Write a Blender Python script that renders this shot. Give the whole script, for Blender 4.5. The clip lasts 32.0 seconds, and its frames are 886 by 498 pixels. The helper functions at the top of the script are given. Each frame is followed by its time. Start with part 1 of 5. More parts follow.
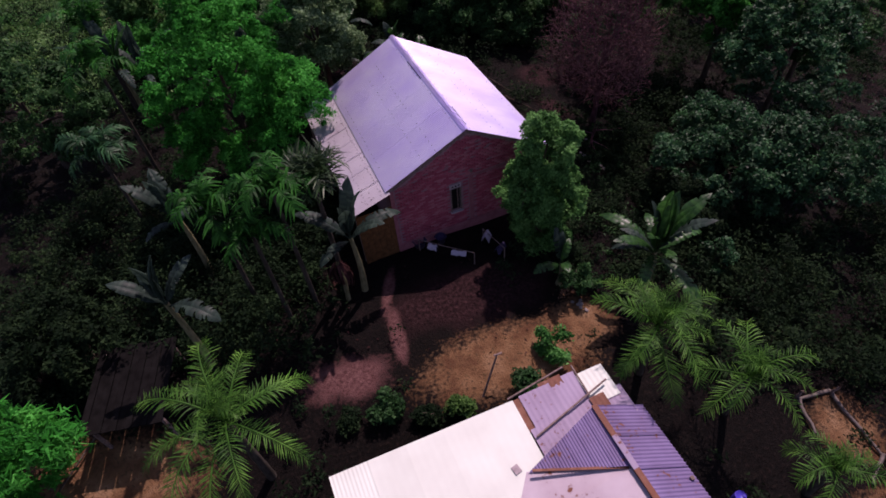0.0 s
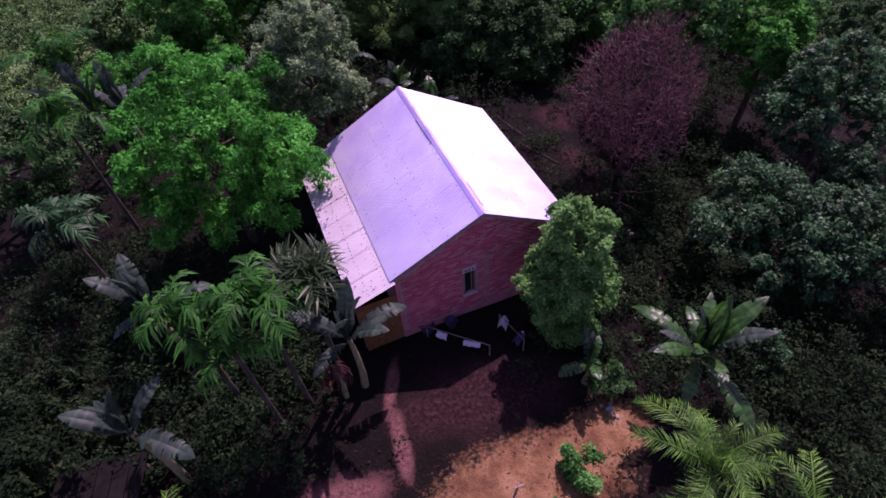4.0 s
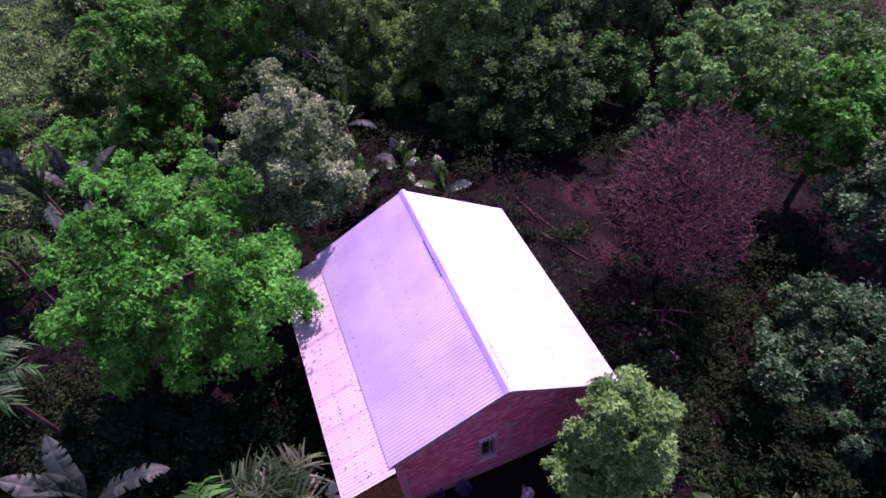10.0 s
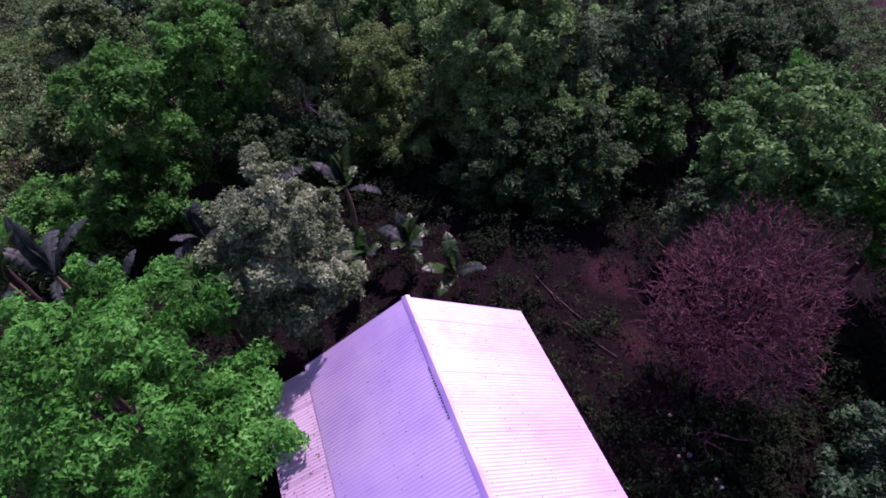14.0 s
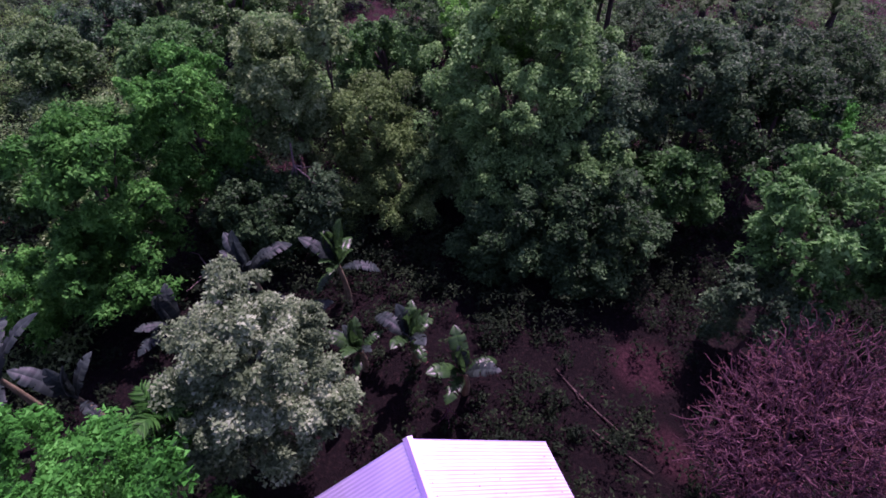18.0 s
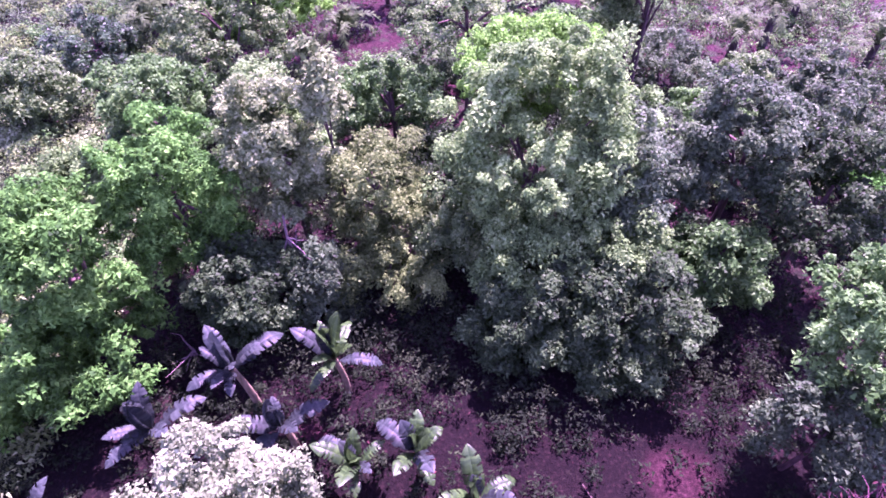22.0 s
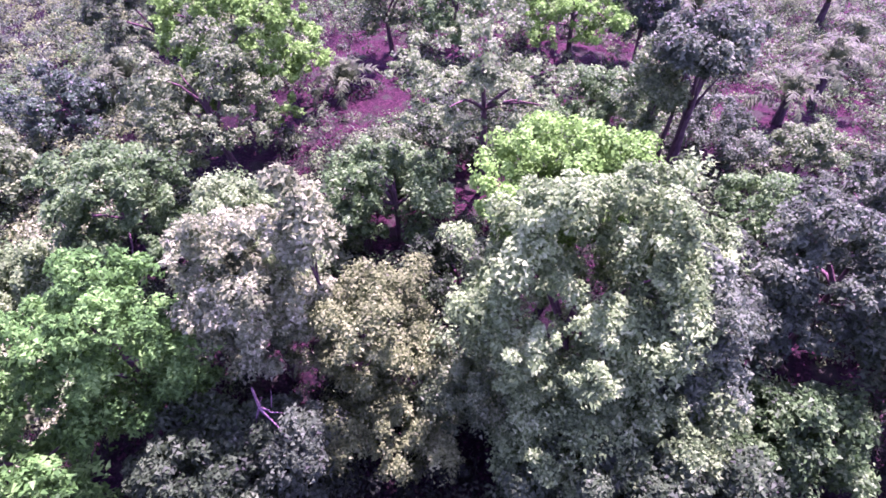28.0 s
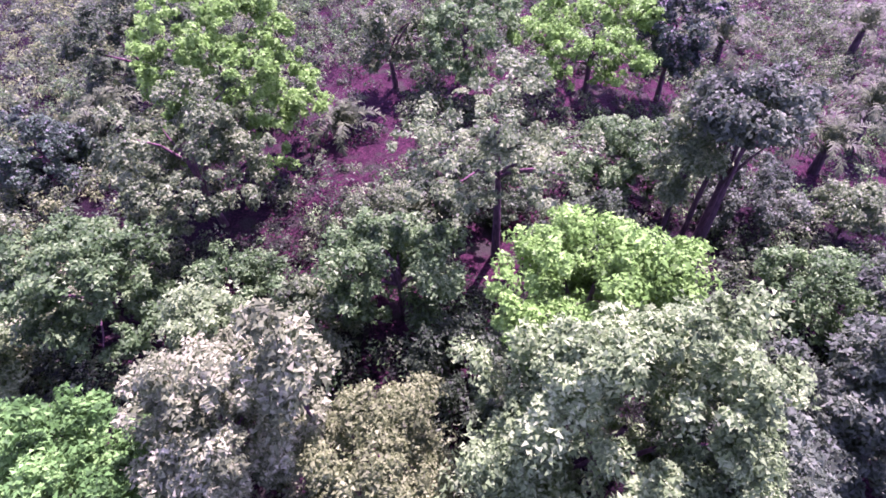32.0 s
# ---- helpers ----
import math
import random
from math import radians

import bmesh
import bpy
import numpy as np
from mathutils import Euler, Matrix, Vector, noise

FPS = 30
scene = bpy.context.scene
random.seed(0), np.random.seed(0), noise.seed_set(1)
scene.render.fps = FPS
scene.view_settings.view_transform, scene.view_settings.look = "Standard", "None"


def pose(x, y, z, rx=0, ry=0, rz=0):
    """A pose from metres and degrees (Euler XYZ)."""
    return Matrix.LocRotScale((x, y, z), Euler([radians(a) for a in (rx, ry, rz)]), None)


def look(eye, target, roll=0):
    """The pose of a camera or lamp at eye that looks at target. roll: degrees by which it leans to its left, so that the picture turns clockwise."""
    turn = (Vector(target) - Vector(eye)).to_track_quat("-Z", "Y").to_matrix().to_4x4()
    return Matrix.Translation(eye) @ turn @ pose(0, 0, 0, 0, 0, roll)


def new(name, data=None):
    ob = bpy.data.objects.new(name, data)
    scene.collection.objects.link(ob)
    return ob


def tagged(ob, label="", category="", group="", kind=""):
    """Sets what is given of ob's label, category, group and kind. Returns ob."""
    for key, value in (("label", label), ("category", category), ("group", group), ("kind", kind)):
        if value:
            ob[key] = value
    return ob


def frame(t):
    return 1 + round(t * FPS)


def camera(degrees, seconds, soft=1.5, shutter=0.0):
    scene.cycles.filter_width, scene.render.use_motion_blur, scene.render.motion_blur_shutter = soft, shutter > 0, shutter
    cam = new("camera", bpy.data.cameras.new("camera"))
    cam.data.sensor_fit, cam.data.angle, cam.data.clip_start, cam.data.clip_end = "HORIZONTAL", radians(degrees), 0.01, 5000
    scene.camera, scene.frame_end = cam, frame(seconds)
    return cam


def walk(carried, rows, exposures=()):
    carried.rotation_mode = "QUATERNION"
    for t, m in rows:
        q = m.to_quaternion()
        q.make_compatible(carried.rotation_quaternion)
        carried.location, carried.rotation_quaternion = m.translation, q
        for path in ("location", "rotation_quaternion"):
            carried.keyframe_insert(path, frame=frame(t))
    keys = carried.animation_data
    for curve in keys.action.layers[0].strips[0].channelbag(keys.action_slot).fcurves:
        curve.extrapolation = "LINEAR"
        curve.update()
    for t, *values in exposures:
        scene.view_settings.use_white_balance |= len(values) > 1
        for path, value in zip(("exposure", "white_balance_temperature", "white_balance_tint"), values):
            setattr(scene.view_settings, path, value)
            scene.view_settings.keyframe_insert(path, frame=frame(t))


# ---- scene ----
cam = camera(77.27, 32.0, soft=1.7)
# seconds, place, yaw, pitch, roll of the flying camera
PATH = [
    (0.0, 0.000, -0.000, 15.600, 2.66, -48.63, -5.73),
    (0.5, -0.025, 0.515, 15.647, 2.48, -48.81, -5.55),
    (1.0, -0.083, 1.016, 15.680, 2.83, -48.95, -5.61),
    (1.5, -0.155, 1.516, 15.720, 3.10, -49.06, -5.50),
    (2.0, -0.180, 2.010, 15.758, 2.96, -49.09, -5.35),
    (2.5, -0.170, 2.477, 15.794, 2.74, -49.12, -5.19),
    (3.0, -0.169, 2.942, 15.830, 2.71, -49.41, -5.10),
    (3.5, -0.201, 3.438, 15.866, 2.78, -49.41, -5.13),
    (5.5, -0.391, 5.366, 15.865, 2.96, -49.33, -5.06),
    (6.0, -0.434, 5.812, 15.870, 2.95, -49.24, -5.03),
    (6.5, -0.442, 6.245, 15.880, 2.79, -49.41, -4.94),
    (7.0, -0.450, 6.697, 15.917, 2.77, -49.58, -4.89),
    (7.5, -0.452, 7.160, 15.966, 2.77, -49.58, -4.82),
    (8.0, -0.467, 7.607, 16.008, 2.80, -49.65, -4.70),
    (8.5, -0.481, 8.051, 16.042, 2.90, -49.65, -4.70),
    (9.0, -0.479, 8.494, 16.078, 2.97, -49.70, -4.63),
    (9.5, -0.476, 8.945, 16.099, 3.06, -49.85, -4.63),
    (10.0, -0.447, 9.412, 16.096, 3.22, -49.94, -4.84),
    (10.5, -0.402, 9.868, 16.090, 3.55, -49.92, -5.01),
    (11.0, -0.347, 10.321, 16.069, 3.82, -49.78, -5.11),
    (11.5, -0.298, 10.776, 16.047, 3.94, -49.79, -5.34),
    (12.0, -0.265, 11.277, 16.037, 4.08, -49.70, -5.33),
    (12.5, -0.290, 11.770, 16.060, 4.39, -49.76, -5.32),
    (13.0, -0.350, 12.275, 16.086, 4.75, -49.71, -5.13),
    (13.5, -0.399, 12.755, 16.117, 4.92, -49.65, -4.98),
    (14.0, -0.423, 13.227, 16.133, 4.92, -49.58, -4.91),
    (14.5, -0.450, 13.691, 16.123, 4.74, -49.61, -4.85),
    (16.5, -0.611, 15.558, 15.928, 4.65, -49.30, -4.80),
    (17.0, -0.656, 16.014, 15.908, 4.73, -49.25, -4.89),
    (17.5, -0.700, 16.481, 15.924, 4.78, -49.26, -4.87),
    (18.0, -0.734, 16.956, 15.959, 4.82, -49.29, -4.87),
    (18.5, -0.760, 17.402, 15.979, 4.89, -49.36, -4.85),
    (19.0, -0.805, 17.842, 15.982, 4.98, -49.46, -4.83),
    (19.5, -0.854, 18.295, 15.991, 5.07, -49.50, -4.79),
    (20.0, -0.905, 18.750, 16.016, 5.14, -49.64, -4.76),
    (20.5, -0.953, 19.209, 16.042, 5.25, -49.79, -4.81),
    (21.0, -0.982, 19.671, 16.068, 5.40, -49.88, -4.88),
    (21.5, -1.002, 20.124, 16.097, 5.61, -49.85, -4.84),
    (22.0, -1.016, 20.557, 16.123, 5.71, -49.81, -4.78),
    (22.5, -1.015, 20.991, 16.129, 5.77, -49.83, -4.76),
    (23.0, -1.012, 21.432, 16.137, 5.92, -49.79, -4.89),
    (23.5, -1.004, 21.885, 16.151, 6.24, -49.77, -5.09),
    (24.0, -1.004, 22.338, 16.161, 6.35, -49.73, -5.07),
    (24.5, -1.052, 22.801, 16.156, 6.42, -49.75, -5.09),
    (25.0, -1.112, 23.259, 16.163, 6.42, -49.78, -5.11),
    (25.5, -1.172, 23.727, 16.168, 6.46, -49.79, -5.08),
    (27.5, -1.398, 25.700, 16.043, 6.46, -49.53, -4.92),
    (28.0, -1.456, 26.167, 16.047, 6.46, -49.50, -4.94),
    (28.5, -1.510, 26.635, 16.075, 6.49, -49.52, -4.99),
    (29.0, -1.558, 27.093, 16.097, 6.52, -49.57, -4.94),
    (29.5, -1.618, 27.542, 16.109, 6.60, -49.58, -4.95),
    (30.0, -1.677, 27.962, 16.125, 6.59, -49.57, -4.94),
    (30.5, -1.725, 28.383, 16.150, 6.61, -49.60, -4.93),
    (31.0, -1.769, 28.820, 16.181, 6.66, -49.57, -5.02),
    (31.5, -1.806, 29.267, 16.224, 6.80, -49.50, -5.09),
    (32.0, -1.822, 29.736, 16.245, 6.95, -49.60, -5.12),
]


def gimbal(x, y, z, yaw, pitch, roll):
    a, b = radians(yaw), radians(pitch)
    way = Vector((-math.sin(a) * math.cos(b), math.cos(a) * math.cos(b), math.sin(b)))
    return look((x, y, z), Vector((x, y, z)) + way, roll)


EXPOSURES = [(0.0, -0.35, 6700, 46), (1.0, -0.28, 6480, 64), (3.5, 0.22, 6380, 78), (6.0, 0.95, 6480, 87), (9.0, 0.93, 6450, 94), (13.0, 0.26, 6280, 100), (17.0, 0.35, 6120, 97), (19.5, 1.15, 6080, 121), (21.0, 2.18, 6080, 142), (22.0, 2.77, 6080, 158), (25.5, 2.83, 6120, 160), (28.0, 2.62, 6130, 163), (32.0, 2.24, 6150, 160)]
walk(cam, [(t, gimbal(*row)) for t, *row in PATH], EXPOSURES)

# ---- light ----
SUN = Vector((0.24, 0.54, 0.81)).normalized()
world = bpy.data.worlds.new("sky")
scene.world = world
world.use_nodes = True
wn, wl = world.node_tree.nodes, world.node_tree.links
sky = wn.new("ShaderNodeTexSky")
sky.sky_type, sky.sun_disc = "NISHITA", False
sky.sun_elevation, sky.sun_rotation = math.asin(SUN.z), math.atan2(SUN.x, SUN.y)
wl.new(sky.outputs[0], wn["Background"].inputs[0])
wn["Background"].inputs[1].default_value = 0.125
sun = new("sun", bpy.data.lights.new("sun", "SUN"))
sun.data.energy, sun.data.angle, sun.data.color = 5.0, radians(0.6), (1.0, 0.95, 0.87)
sun.matrix_world = look((0, 0, 40), Vector((0, 0, 40)) - SUN)


# ---- materials ----
def material(name, rough=0.8, metal=0.0, spec=0.4):
    m = bpy.data.materials.new(name)
    m.use_nodes = True
    n, l = m.node_tree.nodes, m.node_tree.links
    b = n["Principled BSDF"]
    b.inputs["Roughness"].default_value, b.inputs["Metallic"].default_value = rough, metal
    b.inputs["Specular IOR Level"].default_value = spec
    return m, n, l, b


def node(n, kind, **values):
    out = n.new(kind)
    for key, value in values.items():
        out.inputs[key.replace("_", " ")].default_value = value
    return out


def ramp(n, l, factor, stops):
    r = n.new("ShaderNodeValToRGB")
    e = r.color_ramp.elements
    while len(e) < len(stops):
        e.new(0.5)
    for k, (at, colour) in enumerate(stops):
        e[k].position, e[k].color = at, (*colour, 1)
    l.new(factor, r.inputs[0])
    return r.outputs[0]


def mix(n, l, kind, factor, a, b):
    m = n.new("ShaderNodeMix")
    m.data_type, m.blend_type = "RGBA", kind
    for socket, value in ((m.inputs[0], factor), (m.inputs[6], a), (m.inputs[7], b)):
        if isinstance(value, (int, float)):
            socket.default_value = value
        elif isinstance(value, tuple):
            socket.default_value = (*value, 1)
        else:
            l.new(value, socket)
    return m.outputs[2]


def bump(n, l, b, height, strength=0.3, distance=0.02):
    u = node(n, "ShaderNodeBump", Strength=strength, Distance=distance)
    l.new(height, u.inputs["Height"])
    l.new(u.outputs[0], b.inputs["Normal"])


def leaf_material(name, dark, middle, light, rough=0.48, glow=0.38, spec=0.28):
    """Foliage: colour differs from leaf to leaf and from clump to clump; some light shines through."""
    m, n, l, b = material(name, rough, 0, spec)
    geo, noise_, co = n.new("ShaderNodeNewGeometry"), node(n, "ShaderNodeTexNoise", Scale=0.95, Detail=5.0), n.new("ShaderNodeTexCoord")
    l.new(co.outputs["Object"], noise_.inputs["Vector"])
    add = n.new("ShaderNodeMath")
    add.operation = "MULTIPLY_ADD"
    l.new(geo.outputs["Random Per Island"], add.inputs[0])
    add.inputs[1].default_value = 0.5
    half = n.new("ShaderNodeMath")
    half.operation = "MULTIPLY_ADD"
    l.new(noise_.outputs[0], half.inputs[0])
    half.inputs[1].default_value, half.inputs[2].default_value = 1.6, -0.58
    l.new(half.outputs[0], add.inputs[2])
    c = ramp(n, l, add.outputs[0], ((0.08, dark), (0.5, middle), (0.95, light)))
    info = n.new("ShaderNodeObjectInfo")
    hue = node(n, "ShaderNodeHueSaturation")
    l.new(c, hue.inputs["Color"])
    val = n.new("ShaderNodeMapRange")
    val.inputs[3].default_value, val.inputs[4].default_value = 0.85, 1.15
    l.new(info.outputs["Random"], val.inputs[0])
    l.new(val.outputs[0], hue.inputs["Value"])
    l.new(hue.outputs[0], b.inputs["Base Color"])
    t, s = n.new("ShaderNodeBsdfTranslucent"), node(n, "ShaderNodeMixShader", Fac=glow)
    l.new(hue.outputs[0], t.inputs[0])
    l.new(b.outputs[0], s.inputs[1])
    l.new(t.outputs[0], s.inputs[2])
    l.new(s.outputs[0], n["Material Output"].inputs[0])
    return m


LEAF = {
    "bright": leaf_material("bright green leaves", (0.004, 0.066, 0.010), (0.016, 0.24, 0.027), (0.08, 0.46, 0.078), 0.6, 0.44, 0.05),
    "fresh": leaf_material("fresh green leaves", (0.007, 0.066, 0.011), (0.026, 0.225, 0.030), (0.115, 0.47, 0.085), 0.6, 0.43, 0.08),
    "green": leaf_material("green leaves", (0.011, 0.064, 0.013), (0.042, 0.205, 0.040), (0.17, 0.47, 0.125), 0.55, 0.43, 0.14),
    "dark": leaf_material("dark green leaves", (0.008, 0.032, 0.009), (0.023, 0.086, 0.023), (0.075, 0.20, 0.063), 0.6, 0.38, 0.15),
    "pale": leaf_material("pale silvery leaves", (0.032, 0.084, 0.023), (0.125, 0.270, 0.080), (0.34, 0.55, 0.22), 0.6, 0.36, 0.12),
    "grey": leaf_material("grey green leaves", (0.018, 0.068, 0.016), (0.062, 0.185, 0.046), (0.19, 0.40, 0.125), 0.55, 0.38, 0.18),
    "frost": leaf_material("frosted green leaves", (0.034, 0.080, 0.028), (0.140, 0.260, 0.104), (0.43, 0.61, 0.33), 0.6, 0.36, 0.15),
    "silver": leaf_material("green leaves with silvery tips", (0.019, 0.076, 0.016), (0.076, 0.240, 0.055), (0.21, 0.46, 0.140), 0.6, 0.36, 0.12),
    "olive": leaf_material("olive leaves", (0.030, 0.074, 0.017), (0.085, 0.200, 0.044), (0.19, 0.38, 0.105), 0.6, 0.38, 0.12),
    "lime": leaf_material("yellow green leaves", (0.020, 0.13, 0.012), (0.062, 0.35, 0.038), (0.155, 0.55, 0.090), 0.55, 0.35, 0.1),
    "mauve": leaf_material("dull mauve green leaves", (0.016, 0.046, 0.016), (0.043, 0.122, 0.044), (0.125, 0.27, 0.105), 0.6, 0.38, 0.15),
    "teal": leaf_material("bluish green leaves", (0.006, 0.028, 0.010), (0.018, 0.080, 0.028), (0.065, 0.21, 0.075), 0.5, 0.3, 0.2),
    "dry": leaf_material("dry brown leaves", (0.018, 0.007, 0.007), (0.052, 0.020, 0.020), (0.13, 0.065, 0.052), 0.8, 0.15, 0.1),
    "palm": leaf_material("palm fronds", (0.014, 0.055, 0.009), (0.045, 0.15, 0.020), (0.14, 0.33, 0.055), 0.5, 0.3, 0.14),
    "areca": leaf_material("areca palm fronds", (0.004, 0.036, 0.006), (0.013, 0.105, 0.014), (0.052, 0.27, 0.040), 0.5, 0.35, 0.12),
    "spiky": leaf_material("dark olive palm fronds", (0.008, 0.020, 0.007), (0.022, 0.052, 0.017), (0.075, 0.14, 0.05), 0.45, 0.2, 0.25),
    "fan": leaf_material("grey palm fronds", (0.022, 0.062, 0.018), (0.044, 0.115, 0.032), (0.10, 0.21, 0.065), 0.6, 0.25, 0.1),
    "banana": leaf_material("banana leaves", (0.008, 0.045, 0.010), (0.022, 0.085, 0.020), (0.05, 0.17, 0.035), 0.38, 0.4, 0.4),
    "greybanana": leaf_material("greyish banana leaves", (0.012, 0.023, 0.019), (0.025, 0.047, 0.037), (0.055, 0.092, 0.068), 0.5, 0.32, 0.2),
    # leaf colour far darkened: the forest floor's shade is painted in
    "weeds": leaf_material("shade-darkened undergrowth leaves", (0.004, 0.011, 0.005), (0.010, 0.025, 0.010), (0.03, 0.06, 0.022), 0.7, 0.3, 0.06),
}


def bark_material(name, a, b_):
    m, n, l, b = material(name, 0.9, 0, 0.2)
    co, t = n.new("ShaderNodeTexCoord"), node(n, "ShaderNodeTexNoise", Scale=6.0, Detail=6.0)
    mp = n.new("ShaderNodeMapping")
    mp.inputs["Scale"].default_value = (2, 2, 0.5)
    l.new(co.outputs["Object"], mp.inputs[0])
    l.new(mp.outputs[0], t.inputs["Vector"])
    l.new(ramp(n, l, t.outputs[0], ((0.3, a), (0.7, b_))), b.inputs["Base Color"])
    bump(n, l, b, t.outputs[0], 0.6, 0.03)
    return m


BARK = bark_material("brown bark", (0.03, 0.021, 0.016), (0.11, 0.08, 0.062))
TWIG = bark_material("dry purplish twigs", (0.035, 0.015, 0.019), (0.15, 0.07, 0.08))
PALMBARK = bark_material("dark ringed palm bark", (0.022, 0.018, 0.014), (0.075, 0.062, 0.05))
STEM = bark_material("banana stem", (0.09, 0.09, 0.04), (0.25, 0.22, 0.12))


def metal_material(name, base, dirt_tint, rust, rough=0.35, metal=0.6):
    """Corrugated sheet: dull zinc or paint, streaks and rust that differ from sheet to sheet."""
    m, n, l, b = material(name, rough, metal, 0.5)
    co, info = n.new("ShaderNodeTexCoord"), n.new("ShaderNodeObjectInfo")
    broad, fine = node(n, "ShaderNodeTexNoise", Scale=0.8, Detail=4.0), node(n, "ShaderNodeTexNoise", Scale=7.0, Detail=6.0)
    for t in (broad, fine):
        l.new(co.outputs["Object"], t.inputs["Vector"])
    c = mix(n, l, "MIX", ramp(n, l, broad.outputs[0], ((0.35, (0, 0, 0)), (0.75, (1, 1, 1)))), base, dirt_tint)
    both = n.new("ShaderNodeMath")
    both.operation = "MULTIPLY"
    l.new(broad.outputs[0], both.inputs[0])
    l.new(fine.outputs[0], both.inputs[1])
    k = 0.52 - 0.32 * rust
    c = mix(n, l, "MIX", ramp(n, l, both.outputs[0], ((k, (0, 0, 0)), (k + 0.06, (1, 1, 1)))), c, (0.17, 0.06, 0.035))
    hue = node(n, "ShaderNodeHueSaturation")
    val = n.new("ShaderNodeMapRange")
    val.inputs[3].default_value, val.inputs[4].default_value = 0.97, 1.03
    l.new(info.outputs["Random"], val.inputs[0])
    l.new(val.outputs[0], hue.inputs["Value"])
    l.new(c, hue.inputs["Color"])
    l.new(hue.outputs[0], b.inputs["Base Color"])
    r = n.new("ShaderNodeMapRange")
    r.inputs[3].default_value, r.inputs[4].default_value = rough - 0.08, rough + 0.15
    l.new(fine.outputs[0], r.inputs[0])
    l.new(r.outputs[0], b.inputs["Roughness"])
    bump(n, l, b, fine.outputs[0], 0.08, 0.01)
    return m


# the violet in both zinc colours is painted-in sky reflection
ZINC = metal_material("sky-tinted weathered zinc sheet", (0.82, 0.74, 0.95), (0.68, 0.56, 0.91), 0.0, 0.38, 0.68)
LEANZINC = metal_material("spotted zinc sheet", (0.62, 0.56, 0.61), (0.50, 0.43, 0.49), 0.28, 0.42, 0.35)
WHITESHEET = metal_material("white painted sheet", (0.70, 0.74, 0.66), (0.60, 0.62, 0.55), 0.0, 0.6, 0.0)
MAUVE = metal_material("old mauve sheet", (0.34, 0.27, 0.38), (0.25, 0.18, 0.26), 0.6, 0.72, 0.1)
PINKSHEET = metal_material("faded pinkish sheet", (0.50, 0.42, 0.47), (0.36, 0.27, 0.31), 0.6, 0.7, 0.1)
MAUVEDARK = metal_material("ribbed dark mauve sheet", (0.20, 0.15, 0.30), (0.13, 0.085, 0.18), 0.6, 0.65, 0.15)
RUST = metal_material("rusty sheet", (0.19, 0.065, 0.035), (0.28, 0.13, 0.09), 1.0, 0.7, 0.1)


def plain_material(name, a, b_, scale=8.0, rough=0.85, spec=0.3):
    m, n, l, b = material(name, rough, 0, spec)
    co, t = n.new("ShaderNodeTexCoord"), node(n, "ShaderNodeTexNoise", Scale=scale, Detail=6.0)
    l.new(co.outputs["Object"], t.inputs["Vector"])
    l.new(ramp(n, l, t.outputs[0], ((0.3, a), (0.7, b_))), b.inputs["Base Color"])
    bump(n, l, b, t.outputs[0], 0.3, 0.02)
    return m


def brick_material():
    m, n, l, b = material("rough red brick", 0.9, 0, 0.2)
    co, info = n.new("ShaderNodeTexCoord"), n.new("ShaderNodeObjectInfo")
    geo = n.new("ShaderNodeNewGeometry")
    t = node(n, "ShaderNodeTexNoise", Scale=14.0, Detail=5.0)
    l.new(co.outputs["Object"], t.inputs["Vector"])
    add = n.new("ShaderNodeMath")
    l.new(info.outputs["Random"], add.inputs[0])
    l.new(geo.outputs["Random Per Island"], add.inputs[1])
    f = n.new("ShaderNodeMath")
    f.operation = "FRACT"
    l.new(add.outputs[0], f.inputs[0])
    c = ramp(n, l, f.outputs[0], ((0.0, (0.40, 0.07, 0.11)), (0.5, (0.52, 0.105, 0.15)), (1.0, (0.58, 0.20, 0.23))))
    l.new(mix(n, l, "MULTIPLY", 0.6, c, ramp(n, l, t.outputs[0], ((0.3, (0.6, 0.6, 0.6)), (0.7, (1, 1, 1))))), b.inputs["Base Color"])
    bump(n, l, b, t.outputs[0], 0.4, 0.01)
    return m


BRICK = brick_material()
MORTAR = plain_material("grey pink mortar", (0.26, 0.12, 0.14), (0.38, 0.21, 0.23))
CONCRETE = plain_material("raw concrete", (0.30, 0.24, 0.25), (0.45, 0.38, 0.39))
RENDER = plain_material("reddish cement render", (0.30, 0.095, 0.115), (0.42, 0.15, 0.17), 5)
WOOD = plain_material("grey weathered wood", (0.12, 0.08, 0.07), (0.28, 0.20, 0.18), 12)
BOARD = plain_material("orange brown boards", (0.10, 0.04, 0.012), (0.20, 0.085, 0.03), 6)
BRANCH = plain_material("dead pale wood", (0.09, 0.07, 0.06), (0.19, 0.155, 0.135), 12)
VOID = plain_material("dark window glass", (0.006, 0.005, 0.006), (0.01, 0.009, 0.01), 3, 0.5)
CLOTH = plain_material("washed out white cloth", (0.38, 0.33, 0.42), (0.52, 0.47, 0.56), 5)
DARKCLOTH = plain_material("dark blue cloth", (0.03, 0.025, 0.06), (0.07, 0.05, 0.12), 5)
BLUE = plain_material("blue plastic", (0.06, 0.04, 0.40), (0.09, 0.06, 0.5), 3, 0.4)
STONE = plain_material("pale rubble", (0.16, 0.13, 0.12), (0.30, 0.26, 0.24), 9)
DARKWALL = plain_material("near-black boards", (0.005, 0.0045, 0.0045), (0.011, 0.010, 0.010), 4, 1.0, 0.04)


